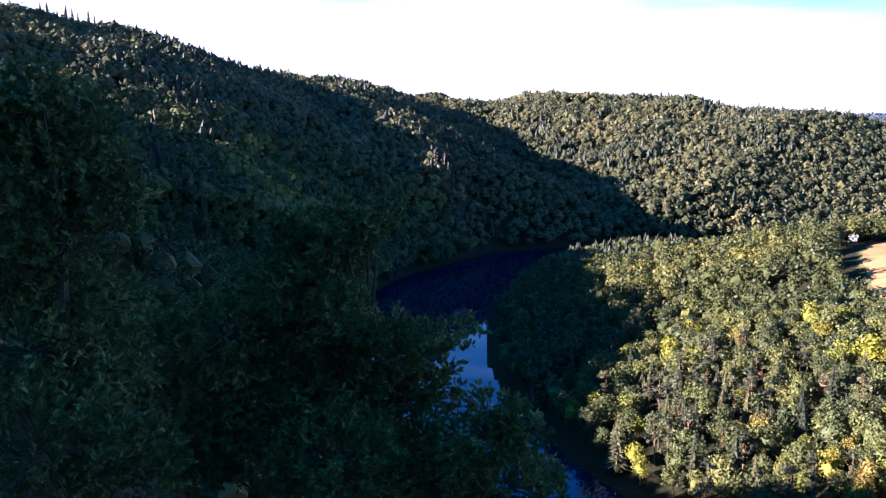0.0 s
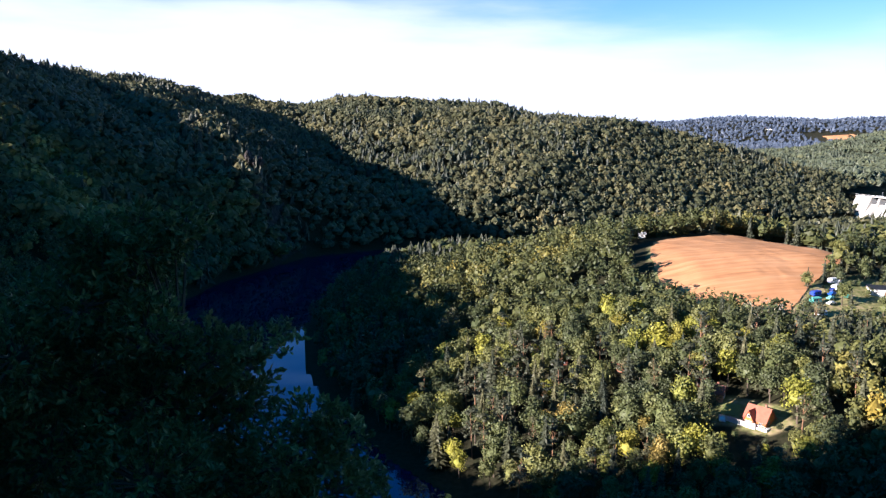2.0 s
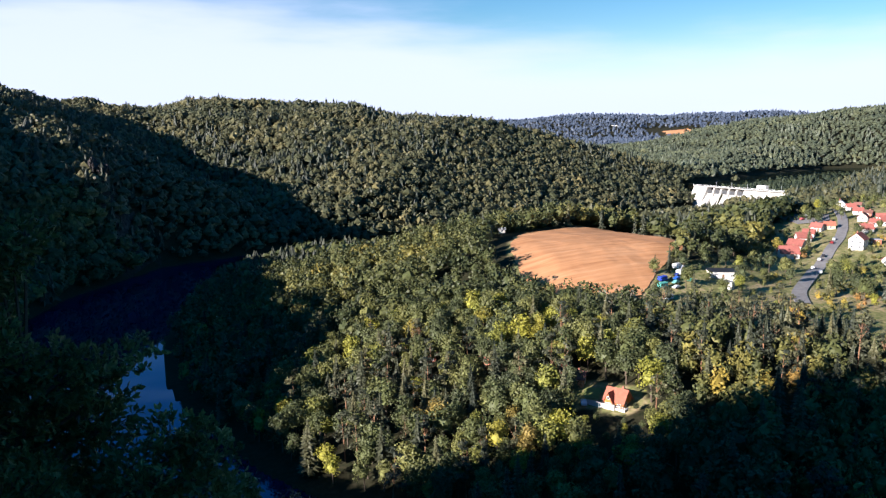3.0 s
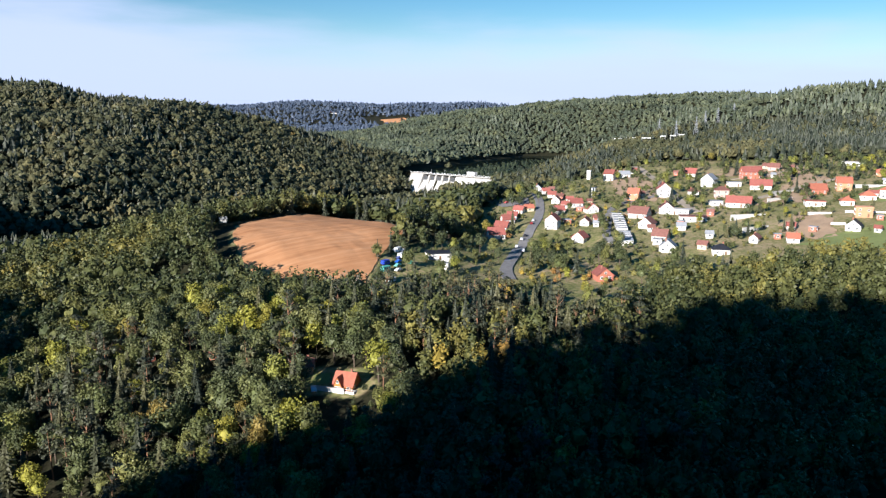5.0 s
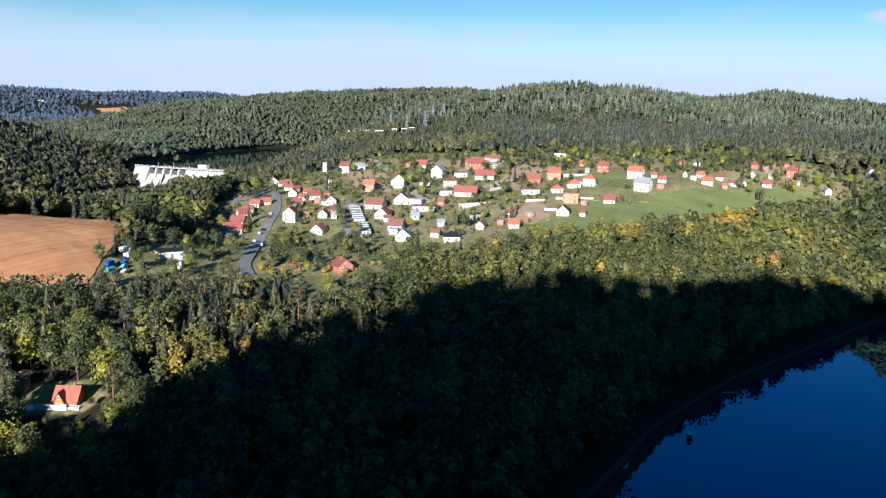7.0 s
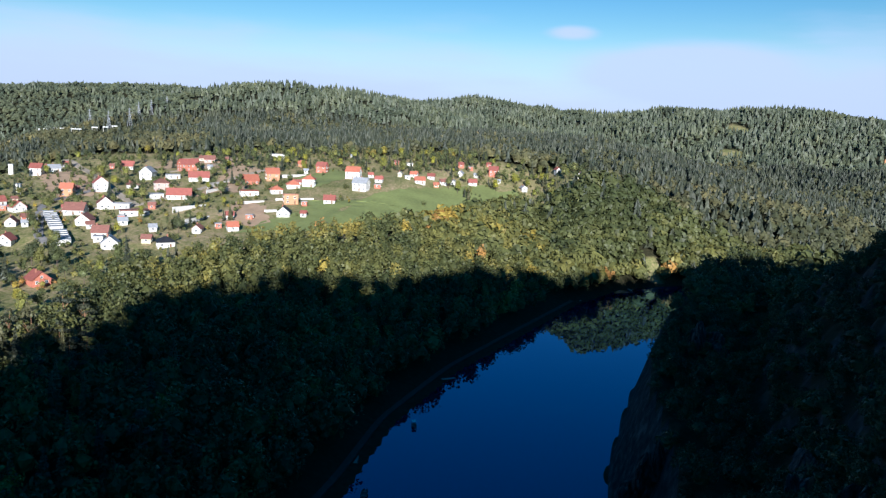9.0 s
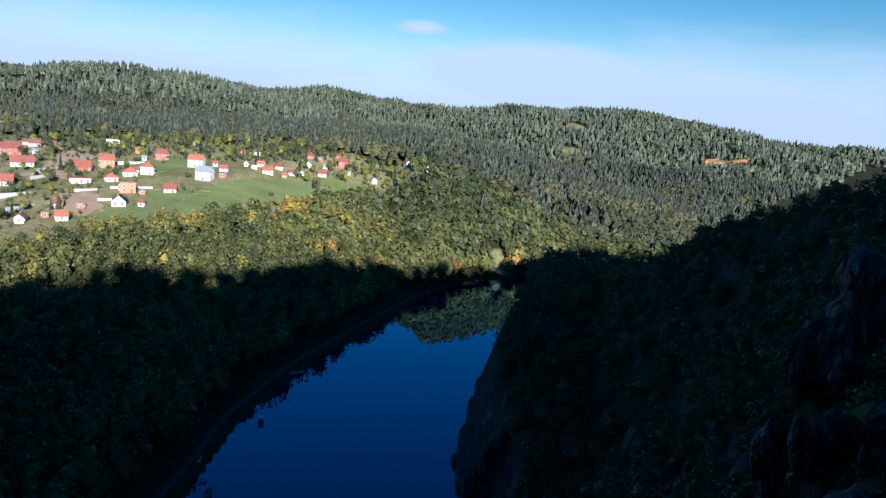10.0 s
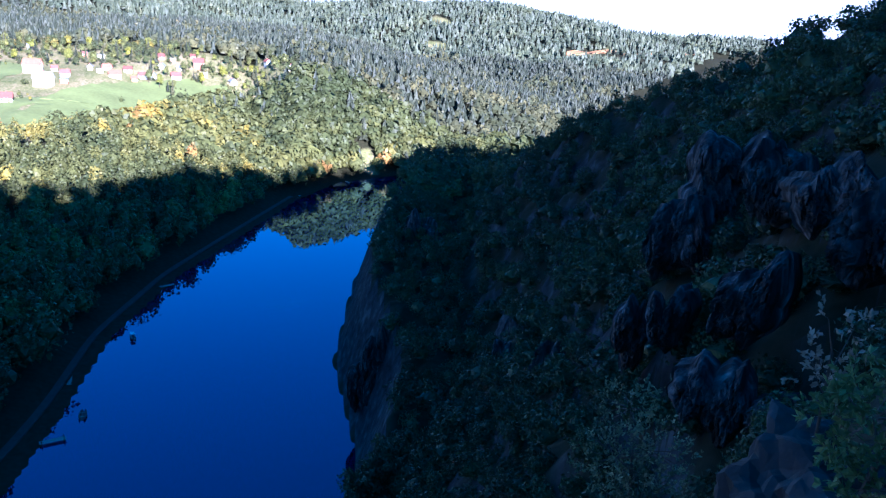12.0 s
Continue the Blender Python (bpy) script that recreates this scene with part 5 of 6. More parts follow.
for x, y, length, turn in ((216, 51, 7, 10), (184, 51, 6, -70), (300, 36, 6, -60), (512, -58, 7, 190), (470, -22, 6, 220)):
    jetty(x, y, length, turn)

# ------------------------------------------------------------------ single trees
def round_crown(rnd, lobes, per, size, tall=14.0, wide=4.6, low=0.28):
    """A broadleaf crown: several lobes of leaf clumps with gaps between, over a small dark core."""
    V, T, n = [], [], 0
    for i in range(lobes):
        a, e = rnd.uniform(0, 6.2832), rnd.uniform(-0.5, 1.0)
        q = math.sqrt(max(0.0, 1 - (e * 0.85) ** 2)) * wide * rnd.uniform(0.45, 0.72)
        mid = tall * (low + 1) / 2
        c = np.array([q * math.cos(a), q * math.sin(a), mid + e * tall * (1 - low) * 0.36])
        if i == 0:
            c = np.array([0, 0, tall * 0.86])
        r = wide * rnd.uniform(0.36, 0.52)
        d = rnd.normal(0, 1, (per, 3))
        d[:, 2] = d[:, 2] * 0.8 + 0.25
        d /= np.linalg.norm(d, axis=1)[:, None]
        v, tri = flakes(rnd, c + d * r * rnd.uniform(0.72, 1.12, (per, 1)), d, size, 0.5)
        V.append(v)
        T.append(tri + n)
        n += len(v)
    v, tri = dome(rnd, 7, 3, 0.2)
    v = v * np.array([wide * 0.5, wide * 0.5, tall * (1 - low) * 0.28]) + np.array([0, 0, tall * (low + 1) / 2])
    V.append(v)
    T.append(tri + n)
    return np.concatenate(V), np.concatenate(T)


def fir_crown(rnd, tall=19.0, tiers=15, boughs=9):
    """A spruce: whorls of drooping, two-part boughs round a slim dark core."""
    v, tri = spire(rnd, 7, 5)
    v = v * np.array([tall * 0.62, tall * 0.62, tall * 0.97])
    V, T, n = [v], [tri], len(v)
    for j in range(tiers):
        f = 0.07 + 0.90 * (j + rnd.uniform(0, 0.5)) / tiers
        reach = tall * 0.205 * (1 - f) ** 0.80 * rnd.uniform(0.85, 1.12) + 0.18
        for k in range(boughs):
            a = 6.2832 * (k + rnd.uniform(-0.35, 0.35)) / boughs + j * 0.7
            r = reach * rnd.uniform(0.70, 1.15)
            out, side = np.array([math.cos(a), math.sin(a), 0]), np.array([-math.sin(a), math.cos(a), 0])
            z = tall * f + rnd.uniform(-0.25, 0.25)
            root = np.array([0, 0, z + 0.10 * r])
            mid = out * r * 0.55 + np.array([0, 0, z - 0.02 * r])
            tip = out * r + np.array([0, 0, z - rnd.uniform(0.12, 0.34) * r])
            w = side * r * rnd.uniform(0.20, 0.30)
            drop = np.array([0, 0, -0.10 * r])
            V.append(np.array([root, mid + w + drop, tip, mid - w + drop, mid]))
            T.append(np.array([(0, 1, 4), (4, 1, 2), (0, 4, 3), (4, 2, 3)]) + n)
            n += 5
    return np.concatenate(V), np.concatenate(T)


def pine_crown(rnd, tall=17.0):
    V, T, n = [], [], 0
    for i in range(11):
        f = rnd.uniform(0.42, 1.0)
        a = rnd.uniform(0, 6.2832)
        q = rnd.uniform(0.3, 2.4) * (1.25 - f)* 2.2
        c = np.array([q * math.cos(a), q * math.sin(a), tall * f])
        d = rnd.normal(0, 1, (44, 3))
        d /= np.linalg.norm(d, axis=1)[:, None]
        v, tri = flakes(rnd, c + d * np.array([1.5, 1.5, 0.7]) * rnd.uniform(0.6, 1.1, (44, 1)), d + np.array([0, 0, 0.6]), 0.40, 0.4)
        V.append(v)
        T.append(tri + n)
        n += len(v)
    return np.concatenate(V), np.concatenate(T)


def trunk_mesh(rnd, tall, radius, mat, limbs=4, lean=0.3, reach=2.2):
    bm = bmesh.new()
    lx, ly = rnd.uniform(-lean, lean), rnd.uniform(-lean, lean)
    add_tube(bm, [(0, 0, -1.5), (lx * 0.3, ly * 0.3, tall * 0.3), (lx, ly, tall * 0.62), (lx * 1.3, ly * 1.3, tall * 0.9)], [radius * 1.25, radius * 0.9, radius * 0.6, radius * 0.15], 6)
    for i in range(limbs):
        a, z = rnd.uniform(0, 6.2832), tall * rnd.uniform(0.35, 0.7)
        add_tube(bm, [(lx * z / tall, ly * z / tall, z), (math.cos(a) * reach * 0.5, math.sin(a) * reach * 0.5, z + tall * 0.09), (math.cos(a) * reach, math.sin(a) * reach, z + tall * 0.17)], [radius * 0.45, radius * 0.3, radius * 0.08], 4)
    me = bpy.data.meshes.new("trunk")
    bm.to_mesh(me)
    bm.free()
    me.materials.append(mat)
    return me


def tree_models():
    rnd = np.random.RandomState(3)
    broad = [(mesh_from("crown", *round_crown(rnd, 15, 58, 0.37, 13.0, 4.1, 0.14), M_OAK), trunk_mesh(rnd, 11.5, 0.24, M_BARK)) for _ in range(8)]
    firs = [(mesh_from("crown", *fir_crown(rnd), M_SPRUCE), trunk_mesh(rnd, 18, 0.22, M_BARK, 0, 0.05)) for _ in range(4)]
    pines = [(mesh_from("crown", *pine_crown(rnd), M_SPRUCE), trunk_mesh(rnd, 18, 0.2, M_PINEBARK, 5, 0.4, 1.8)) for _ in range(4)]
    return {"broadleaf_tree": broad, "spruce_tree": firs, "pine_tree": pines}


MODELS = tree_models()
TREE_LABEL = {"broadleaf_tree": "leafy broadleaf tree in late-summer green", "spruce_tree": "tall dark green spruce with ragged skirts", "pine_tree": "slender pine with bare reddish trunk and open crown"}


def tree(kind, x, y, z, size, rnd, group, label="", name=""):
    crown, trunk = MODELS[kind][rnd.randrange(len(MODELS[kind]))]
    root = new(name or kind, None)
    root.matrix_world = pose(x, y, z - 0.2, rnd.uniform(-3, 3), rnd.uniform(-3, 3), rnd.uniform(0, 360)) @ Matrix.Diagonal((size * rnd.uniform(0.88, 1.12), size * rnd.uniform(0.88, 1.12), size, 1))
    part("trunk", trunk, None, root)
    part("crown", crown, None, root)
    return tagged(root, label or TREE_LABEL[kind], "tree", group)


def near_woods():
    rnd = random.Random(8)
    X, Y = scatter(5.7, 100, NEAR_WOOD, -2, 128, 21)
    X, Y, Zg = wooded(X, Y, 3.0)
    keep = (to_line(X, Y, OUTER)[0] > 9) & ~((Y > -0.105 * X) & (Y < 25) & (X < 150)) & ~((X < 30) & (Y < 200))
    low_zone = screening(X, Y)
    keep &= ~inside(X, Y, CAR_YARD)
    low_zone = low_zone[keep]
    X, Y, Zg = X[keep], Y[keep], Zg[keep]
    share = conifer_share(X, Y)
    order = np.argsort(np.hypot(X - 95, Y - 215))        # the sunlit slope by the timber house comes first
    count = {"broadleaf_tree": 0, "spruce_tree": 0, "pine_tree": 0}
    rest, rest_fir = [], []
    for i in order:
        x, y, z = X[i], Y[i], Zg[i]
        r = rnd.random()
        cliff = x > 60 and y < 20
        kind = "broadleaf_tree"
        if not cliff and r < share[i]:
            kind = "pine_tree" if rnd.random() < 0.35 else "spruce_tree"
        if count[kind] < (290 if kind == "broadleaf_tree" else 200) and not cliff and y > 90:
            count[kind] += 1
            low = 0.30 if low_zone[i] else 1.0
            tree(kind, x, y, z, low * rnd.uniform(0.68, 1.12) * (0.88 if kind == "spruce_tree" else 1.0), rnd, "trees of the river slope")
        else:
            (rest_fir if kind != "broadleaf_tree" else rest).append(i)
    for name, ids, template, mat, sizes, label in (("broadleaf_wood", [i for i in rest if not (X[i] > 60 and Y[i] < 20)], lambda q: norm(round_crown(q, 9, 17, 0.62, low=0.12)), M_OAK_WOOD, (10, 15.5), "broadleaf woods on the shaded river bank"),
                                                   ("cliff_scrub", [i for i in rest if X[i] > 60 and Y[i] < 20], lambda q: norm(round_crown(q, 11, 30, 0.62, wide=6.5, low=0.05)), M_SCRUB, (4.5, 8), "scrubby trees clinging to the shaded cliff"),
                                                   ("conifer_wood", rest_fir, lambda q: norm(fir_crown(q, 19.0, 12, 8)), M_SPRUCE_WOOD, (12, 18), "spruces on the river bank")):
        ids = np.array(ids, int)
        joined_wood(name, X[ids], Y[ids], Zg[ids], template, mat, sizes, 91, label)


def norm(made):
    """A crown scaled to height one, for the joined woods."""
    v, tri = made
    return v / v[:, 2].max(), tri


near_woods()


def middle_woods():
    """The woods between the river slope and the village, and round the field."""
    X, Y = scatter(6.7, NEAR_WOOD, 480, -36, 140, 12)
    X, Y, Zg = wooded(X, Y)
    rnd = np.random.RandomState(62)
    fir = rnd.uniform(0, 1, X.shape) < conifer_share(X, Y)
    joined_wood("broadleaf_wood", X[~fir], Y[~fir], Zg[~fir], lambda q: norm(round_crown(q, 9, 13, 0.72, low=0.12)), M_OAK_WOOD, (10, 16), 63, "broadleaf woods below the village, yellowing in places")
    joined_wood("conifer_wood", X[fir], Y[fir], Zg[fir], lambda q: norm(fir_crown(q, 19.0, 9, 7)), M_SPRUCE_WOOD, (12, 18), 64, "dark spruces below the village")


middle_woods()


# rock faces: x, y, z, width, height
CRAGS = [(252, -56, 31, 11.5, 14.4), (252, -50, 30, 5.7, 11.5), (179, -28, 20, 5.7, 15.6), (179, -25, 12, 7.2, 13.0), (126, -43, 41, 4.7, 11.5), (96, -39, 55,
         4.1, 8.1), (138, -51, 42, 4.5, 9.1), (147, -63, 54, 4.8, 7.2), (56, -30, 76, 2.4, 6.4), (51, -30, 79, 2.3, 5.0), (137, -71, 66, 6.8, 7.9)]
CRAGS += [(42, -30, 84, 3.5, 5.8), (38, -26, 79, 3.3, 4.8), (36, -27, 79, 2.9, 4.3), (77, -50, 82, 4.7, 7.4), (55, -40, 89, 4.0, 5.9), (78, -53, 86, 8.9, 7.5),
          (56, -42, 91, 2.6, 2.6), (42, -36, 91, 4.0, 5.2), (38, -35, 89, 3.4, 5.7), (43, -36, 91, 2.5, 2.5), (72, -43, 80, 6.8, 8.0)]


def near_scrub():
    """Scrub on the lookout's own hillside."""
    for a0, a1, r0, r1, gap, seed, sizes, dense in ((-40, 4, 34, 130, 5.6, 61, (6, 10), (7, 34, 0.42)), (-40, 5, 130, 330, 7.0, 64, (7, 12), (6, 16, 0.7)), (97, 140, 14, 46, 2.25, 62, (1.1, 3.0), (11, 100, 0.50)), (97, 140, 46, 130, 3.1, 65, (2.2, 5.2), (11, 46, 0.70)), (4, 55, 30, 105, 8, 63, (4, 7), (7, 16, 0.6))):
        X, Y = scatter(gap, r0, r1, a0, a1, seed)
        X, Y, Zg = wooded(X, Y, 5.0 if seed in (62, 65) else 1.9, seen=False)
        if seed in (62, 65):
            bare = np.zeros(X.shape, bool)
            for cx, cy, cz, w, tall in CRAGS:
                bare |= np.hypot(X - cx * 0.985, Y - cy * 0.985) < w * 0.42
            X, Y, Zg = X[~bare], Y[~bare], Zg[~bare]
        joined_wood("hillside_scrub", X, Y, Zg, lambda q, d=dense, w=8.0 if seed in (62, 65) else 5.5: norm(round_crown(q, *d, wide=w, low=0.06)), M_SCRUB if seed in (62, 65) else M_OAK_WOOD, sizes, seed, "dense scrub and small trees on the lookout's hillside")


near_scrub()


def gardens():
    rnd = random.Random(12)
    made = 0
    tries = 0
    street = np.array(STREET, float)
    while made < 300 and tries < 9000:
        tries += 1
        x, y = rnd.uniform(180, 770), rnd.uniform(-40, 440)
        P = np.array([x]), np.array([y])
        if not inside(*P, VILLAGE)[0] or inside(*P, FIELD)[0]:
            continue
        left = x < 345 and y > 0
        meadow = 350 < x < 650 and y < 190 and y < 260 - 0.25 * (x - 350)
        if rnd.random() < (0.0 if left else (0.82 if meadow else 0.35)):
            continue
        if to_line(*P, STREET)[0][0] < 9 or any(math.hypot(x - hx, y - hy) < hw * 0.5 + 3.0 for hx, hy, hw in HOUSES_BUILT):
            continue
        # keep the view lines to the house fronts open: gardens grow behind and beside the houses
        if any(0 < (hx * x + hy * y) / math.hypot(hx, hy) ** 2 < 1 and math.hypot(hx - x, hy - y) < 15 and abs(hx * y - hy * x) / math.hypot(hx, hy) < hw * 0.45 for hx, hy, hw in HOUSES_BUILT):
            continue
        kind = "spruce_tree" if rnd.random() < 0.14 else "broadleaf_tree"
        size = rnd.uniform(0.16, 0.3) if meadow else (rnd.uniform(0.45, 0.85) if left else rnd.uniform(0.32, 0.78))
        tree(kind, x, y, height(x, y), size, rnd, "garden trees", "garden tree among the village houses" if kind == "broadleaf_tree" else "small dark spruce in a village garden", "garden_tree" if kind == "broadleaf_tree" else "garden_spruce")
        made += 1


gardens()


def street_trees():
    """Full-grown trees along the street, and the spruces at the field's corner."""
    rnd = random.Random(31)
    for x, y, size in ((470, 396, 0.75), (449, 371, 0.7), (486, 420, 0.8), (463, 386, 0.7), (294, 272, 0.75), (287, 262, 0.6), (328, 275, 0.6), (348, 285, 0.6), (357, 281, 0.55), (300, 231, 0.6), (408, 286, 0.7), (434, 316, 0.6),
                       (273, 280, 0.6), (292, 291, 0.65), (338, 329, 0.6), (333, 347, 0.8), (350, 359, 0.75), (380, 378, 0.7), (391, 379, 0.7), (318, 330, 0.8), (303, 318, 0.75), (288, 306, 0.7)):
        tree("broadleaf_tree", x, y, height(x, y), size, rnd, "street trees", "full-crowned tree beside the village street", "street_tree")
    for x, y, size in ((260, 289, 0.55), (271, 296, 0.6), (256, 294, 0.5), (264, 300, 0.6), (268, 288, 0.5), (236, 284, 0.55), (225, 281, 0.5), (250, 297, 0.5), (246, 291, 0.45)):
        tree("spruce_tree", x, y, height(x, y), size, rnd, "spruces at the field corner", "dark spruce at the corner of the ploughed field")


street_trees()


def upper_gardens():
    """Tall old trees round the houses at the meadow's end and along the upper edge of the village."""
    rnd = random.Random(77)
    made = tries = 0
    while made < 290 and tries < 30000:
        tries += 1
        x, y = rnd.uniform(470, 770), rnd.uniform(-40, 300)
        P = np.array([x]), np.array([y])
        edge = to_line(*P, UPPER_EDGE)[0][0]
        if not inside(*P, VILLAGE)[0] or edge > 95 * rnd.random() ** 0.8 or any(math.hypot(x - hx, y - hy) < hw * 0.5 + 3.5 for hx, hy, hw in HOUSES_BUILT):
            continue
        if any(0 < (hx * x + hy * y) / math.hypot(hx, hy) ** 2 < 1 and math.hypot(hx - x, hy - y) < 26 and abs(hx * y - hy * x) / math.hypot(hx, hy) < hw * 0.45 for hx, hy, hw in HOUSES_BUILT):
            continue
        kind = "spruce_tree" if rnd.random() < 0.25 else "broadleaf_tree"
        tree(kind, x, y, height(x, y), rnd.uniform(0.4, 0.85), rnd, "trees of the upper village", "old leafy tree among the upper houses" if kind == "broadleaf_tree" else "dark spruce among the upper houses", "village_tree" if kind == "broadleaf_tree" else "village_spruce")
        made += 1
    for x, y, size in ((415, 207, 0.52), (422, 205, 0.58), (424, 199, 0.5), (411, 210, 0.42), (448, 185, 0.6), (445, 188, 0.45)):
        tree("spruce_tree", x, y, height(x, y), size, rnd, "garden spruces", "bluish-green spruce in a village garden", "garden_spruce")
    for x, y, size in ((292, 227, 0.62), (310, 222, 0.5), (444, 397, 0.75), (438, 388, 0.75), (434, 380, 0.7), (430, 373, 0.7), (449, 384, 0.75), (456, 393, 0.75), (462, 402, 0.8)):
        tree("broadleaf_tree", x, y, height(x, y), size, rnd, "street trees", "full-crowned tree beside the village street", "street_tree")


def bare_tree(x, y, tall):
    """A dead grey tree: a forked trunk and bare, branching limbs."""
    rnd = random.Random(19)
    root = new("bare_tree", None)
    root.matrix_world = pose(x, y, height(x, y) - 0.3)
    part("trunk", add_tube(bmesh.new(), [(0, 0, -1), (0.1, 0, tall * 0.3), (0, 0.2, tall * 0.55)], [0.34, 0.26, 0.2], 7), M_DEADWOOD, root)
    for k in range(9):
        a = k * 2.4
        bm = bmesh.new()
        tips = [((0, 0.1, tall * rnd.uniform(0.3, 0.55)), a, 0.55, tall * 0.30, 0.14)]
        for depth in range(4):
            grown = []
            for p, turn, lift, length, r in tips:
                q = (p[0] + math.cos(turn) * length * math.cos(lift), p[1] + math.sin(turn) * length * math.cos(lift), p[2] + math.sin(lift) * length)
                add_tube(bm, [p, q], [r, r * 0.6], 4)
                grown += [(q, turn + rnd.uniform(-0.9, 0.9), lift + rnd.uniform(-0.2, 0.5), length * rnd.uniform(0.5, 0.72), r * 0.6) for _ in range(2 + (depth > 0))]
            tips = grown
        part("limb", bm, M_DEADWOOD, root)
    return tagged(root, "dead grey tree with bare branching limbs in the woods", "tree")


M_DEADWOOD = plain("grey_dead_wood", (0.34, 0.29, 0.24), 0.9, 0.3, 3.0, bump=0.02)
bare_tree(176, 242, 14)


def skyline_spruces():
    rnd = random.Random(52)
    for az, d, size in ((-26.3, 790, 0.95), (-25.9, 800, 1.15), (-25.4, 795, 0.9), (-24.9, 805, 1.2), (-24.5, 800, 1.1), (-24.2, 810, 0.9), (-23.6, 815, 1.2), (-23.2, 820, 1.0)):
        x, y, _ = polar(az, d, 0)
        tree("spruce_tree", x, y, height(x, y) + 1, size, rnd, "spruces on the skyline", "tall dark spruce standing out on the skyline")


skyline_spruces()


def caravan(x, y, turn, mat, label):
    """A parked caravan: rounded body, windows, wheels and drawbar."""
    root = new("caravan", None)
    root.matrix_world = pose(x, y, height(x, y) + 0.25, 0, 0, turn)
    part("body", box(-2.6, 2.6, -1.15, 1.15, 0.45, 2.6, 0.3), mat, root)
    for px in (-1.5, 0.1, 1.6):
        part("window", box(px - 0.45, px + 0.45, -1.18, -1.12, 1.4, 2.05, 0.02), M_PANE, root)
    for sy in (-1.0, 1.0):
        bm = bmesh.new()
        bmesh.ops.create_cone(bm, cap_ends=True, segments=12, radius1=0.34, radius2=0.34, depth=0.22, matrix=pose(0, sy, 0.34, 90))
        part("wheel", bm, M_RUBBER, root)
    part("drawbar", box(2.6, 3.8, -0.06, 0.06, 0.45, 0.57), M_STEEL, root)
    return tagged(root, label, "caravan", "caravans in the yard")


M_TEAL = plain("teal_canvas", (0.10, 0.42, 0.36), 0.8, 0.2, 2.0)
M_BLUECANVAS = plain("blue_canvas", (0.02, 0.06, 0.42), 0.7, 0.2, 2.0)
for x, y, turn, mat, label in ((219, 268, 10, M_TEAL, "caravan under a teal canvas cover in the yard"), (223, 273, 20, M_BLUECANVAS, "caravan under a blue canvas cover in the yard"), (239, 283, 25, M_WHITEPAINT, "white caravan parked in the yard"),
                               (236, 277, 30, M_WHITEPAINT, "white caravan parked in the yard"), (213, 257, 15, M_WHITEPAINT, "white caravan parked in the yard"), (266, 303, 40, M_WHITEPAINT, "white caravan among garden trees")):
    caravan(x, y, turn, mat, label)


UPPER_EDGE = [(700, -20), (690, 40), (700, 90), (740, 130), (730, 170), (745, 220), (730, 270), (690, 290)]
upper_gardens()


def garden_walls():
    """Low pale terrace walls and fences before the new houses."""
    for x0, y0, x1, y1, h in ((489, 193, 500, 183, 0.9), (505, 177, 519, 155, 1.1), (470, 172, 478, 160, 0.8), (540, 240, 575, 236, 1.0), (520, 232, 545, 226, 0.8), (430, 205, 452, 200, 0.9), (600, 205, 615, 190, 0.9), (455, 225, 480, 214, 1.0)):
        length = math.hypot(x1 - x0, y1 - y0)
        root = new("garden_wall", None)
        z = min(height(x0, y0), height(x1, y1))
        root.matrix_world = pose(x0, y0, z, 0, 0, math.degrees(math.atan2(y1 - y0, x1 - x0)))
        rise = max(height(x0, y0), height(x1, y1)) - z
        part("wall", box(0, length, -0.15, 0.15, -1.5, rise + h, 0.03), M_WALL["w"], root)
        part("coping", box(-0.05, length + 0.05, -0.22, 0.22, rise + h, rise + h + 0.1, 0.02), M_CONCRETE, root)
        tagged(root, "low white rendered garden wall on the village slope", "wall", "garden walls")


garden_walls()


def hedges():
    """Bushes and hedges between the houses."""
    rnd = np.random.RandomState(14)
    X, Y = rnd.uniform(180, 770, 7000), rnd.uniform(-40, 440, 7000)
    ok = inside(X, Y, VILLAGE) & ~inside(X, Y, FIELD) & (to_line(X, Y, STREET)[0] > 6.5)
    meadow = (X > 350) & (X < 650) & (Y < 190) & (Y < 260 - 0.25 * (X - 350))
    ok &= (waves(X, Y, 60, 22, 3) > np.where(meadow, 0.6, np.where(X < 345, -0.75, -0.42)))
    for hx, hy, hw in HOUSES_BUILT:
        ok &= np.hypot(X - hx + 1.5 * hx / math.hypot(hx, hy), Y - hy + 1.5 * hy / math.hypot(hx, hy)) > hw * 0.5 + 2.2
    X, Y = X[ok], Y[ok]
    joined_wood("garden_bushes", X, Y, ground(X, Y), lambda q: norm(round_crown(q, 4, 9, 1.1, wide=6.5, low=0.02)), M_OAK_WOOD, (1.6, 5.2), 15, "bushes and hedges in the village gardens")


hedges()


# ------------------------------------------------------------------ crags
def rocky(bm, sx, sy, sz, seed, rough=1.0):
    """Turns a ball into fissured rock: flat-sided, with upright cracks and ledges."""
    for v in bm.verts:
        n = v.co.normalized()
        box_r = 1 / max(abs(n.x), abs(n.y), abs(n.z) * 0.9)
        p = Vector((n.x * sx, n.y * sy, n.z * sz * 0.4)) * 0.55 + Vector((seed * 3.1, seed * 1.7, seed))
        crack = abs(noise.noise(p * 0.9))
        k = (0.55 + 0.40 * box_r) * (0.82 + rough * (0.38 * crack + 0.24 * abs(noise.noise(Vector((p.x, p.y, p.z * 0.3)) * 3.1)) + 0.14 * noise.noise(p * 2.3) + 0.11 * noise.noise(Vector((p.x, p.y, p.z * 4)) * 4) + 0.05 * noise.noise(p * 9)))
        v.co = Vector((n.x * sx, n.y * sy, n.z * sz)) * k


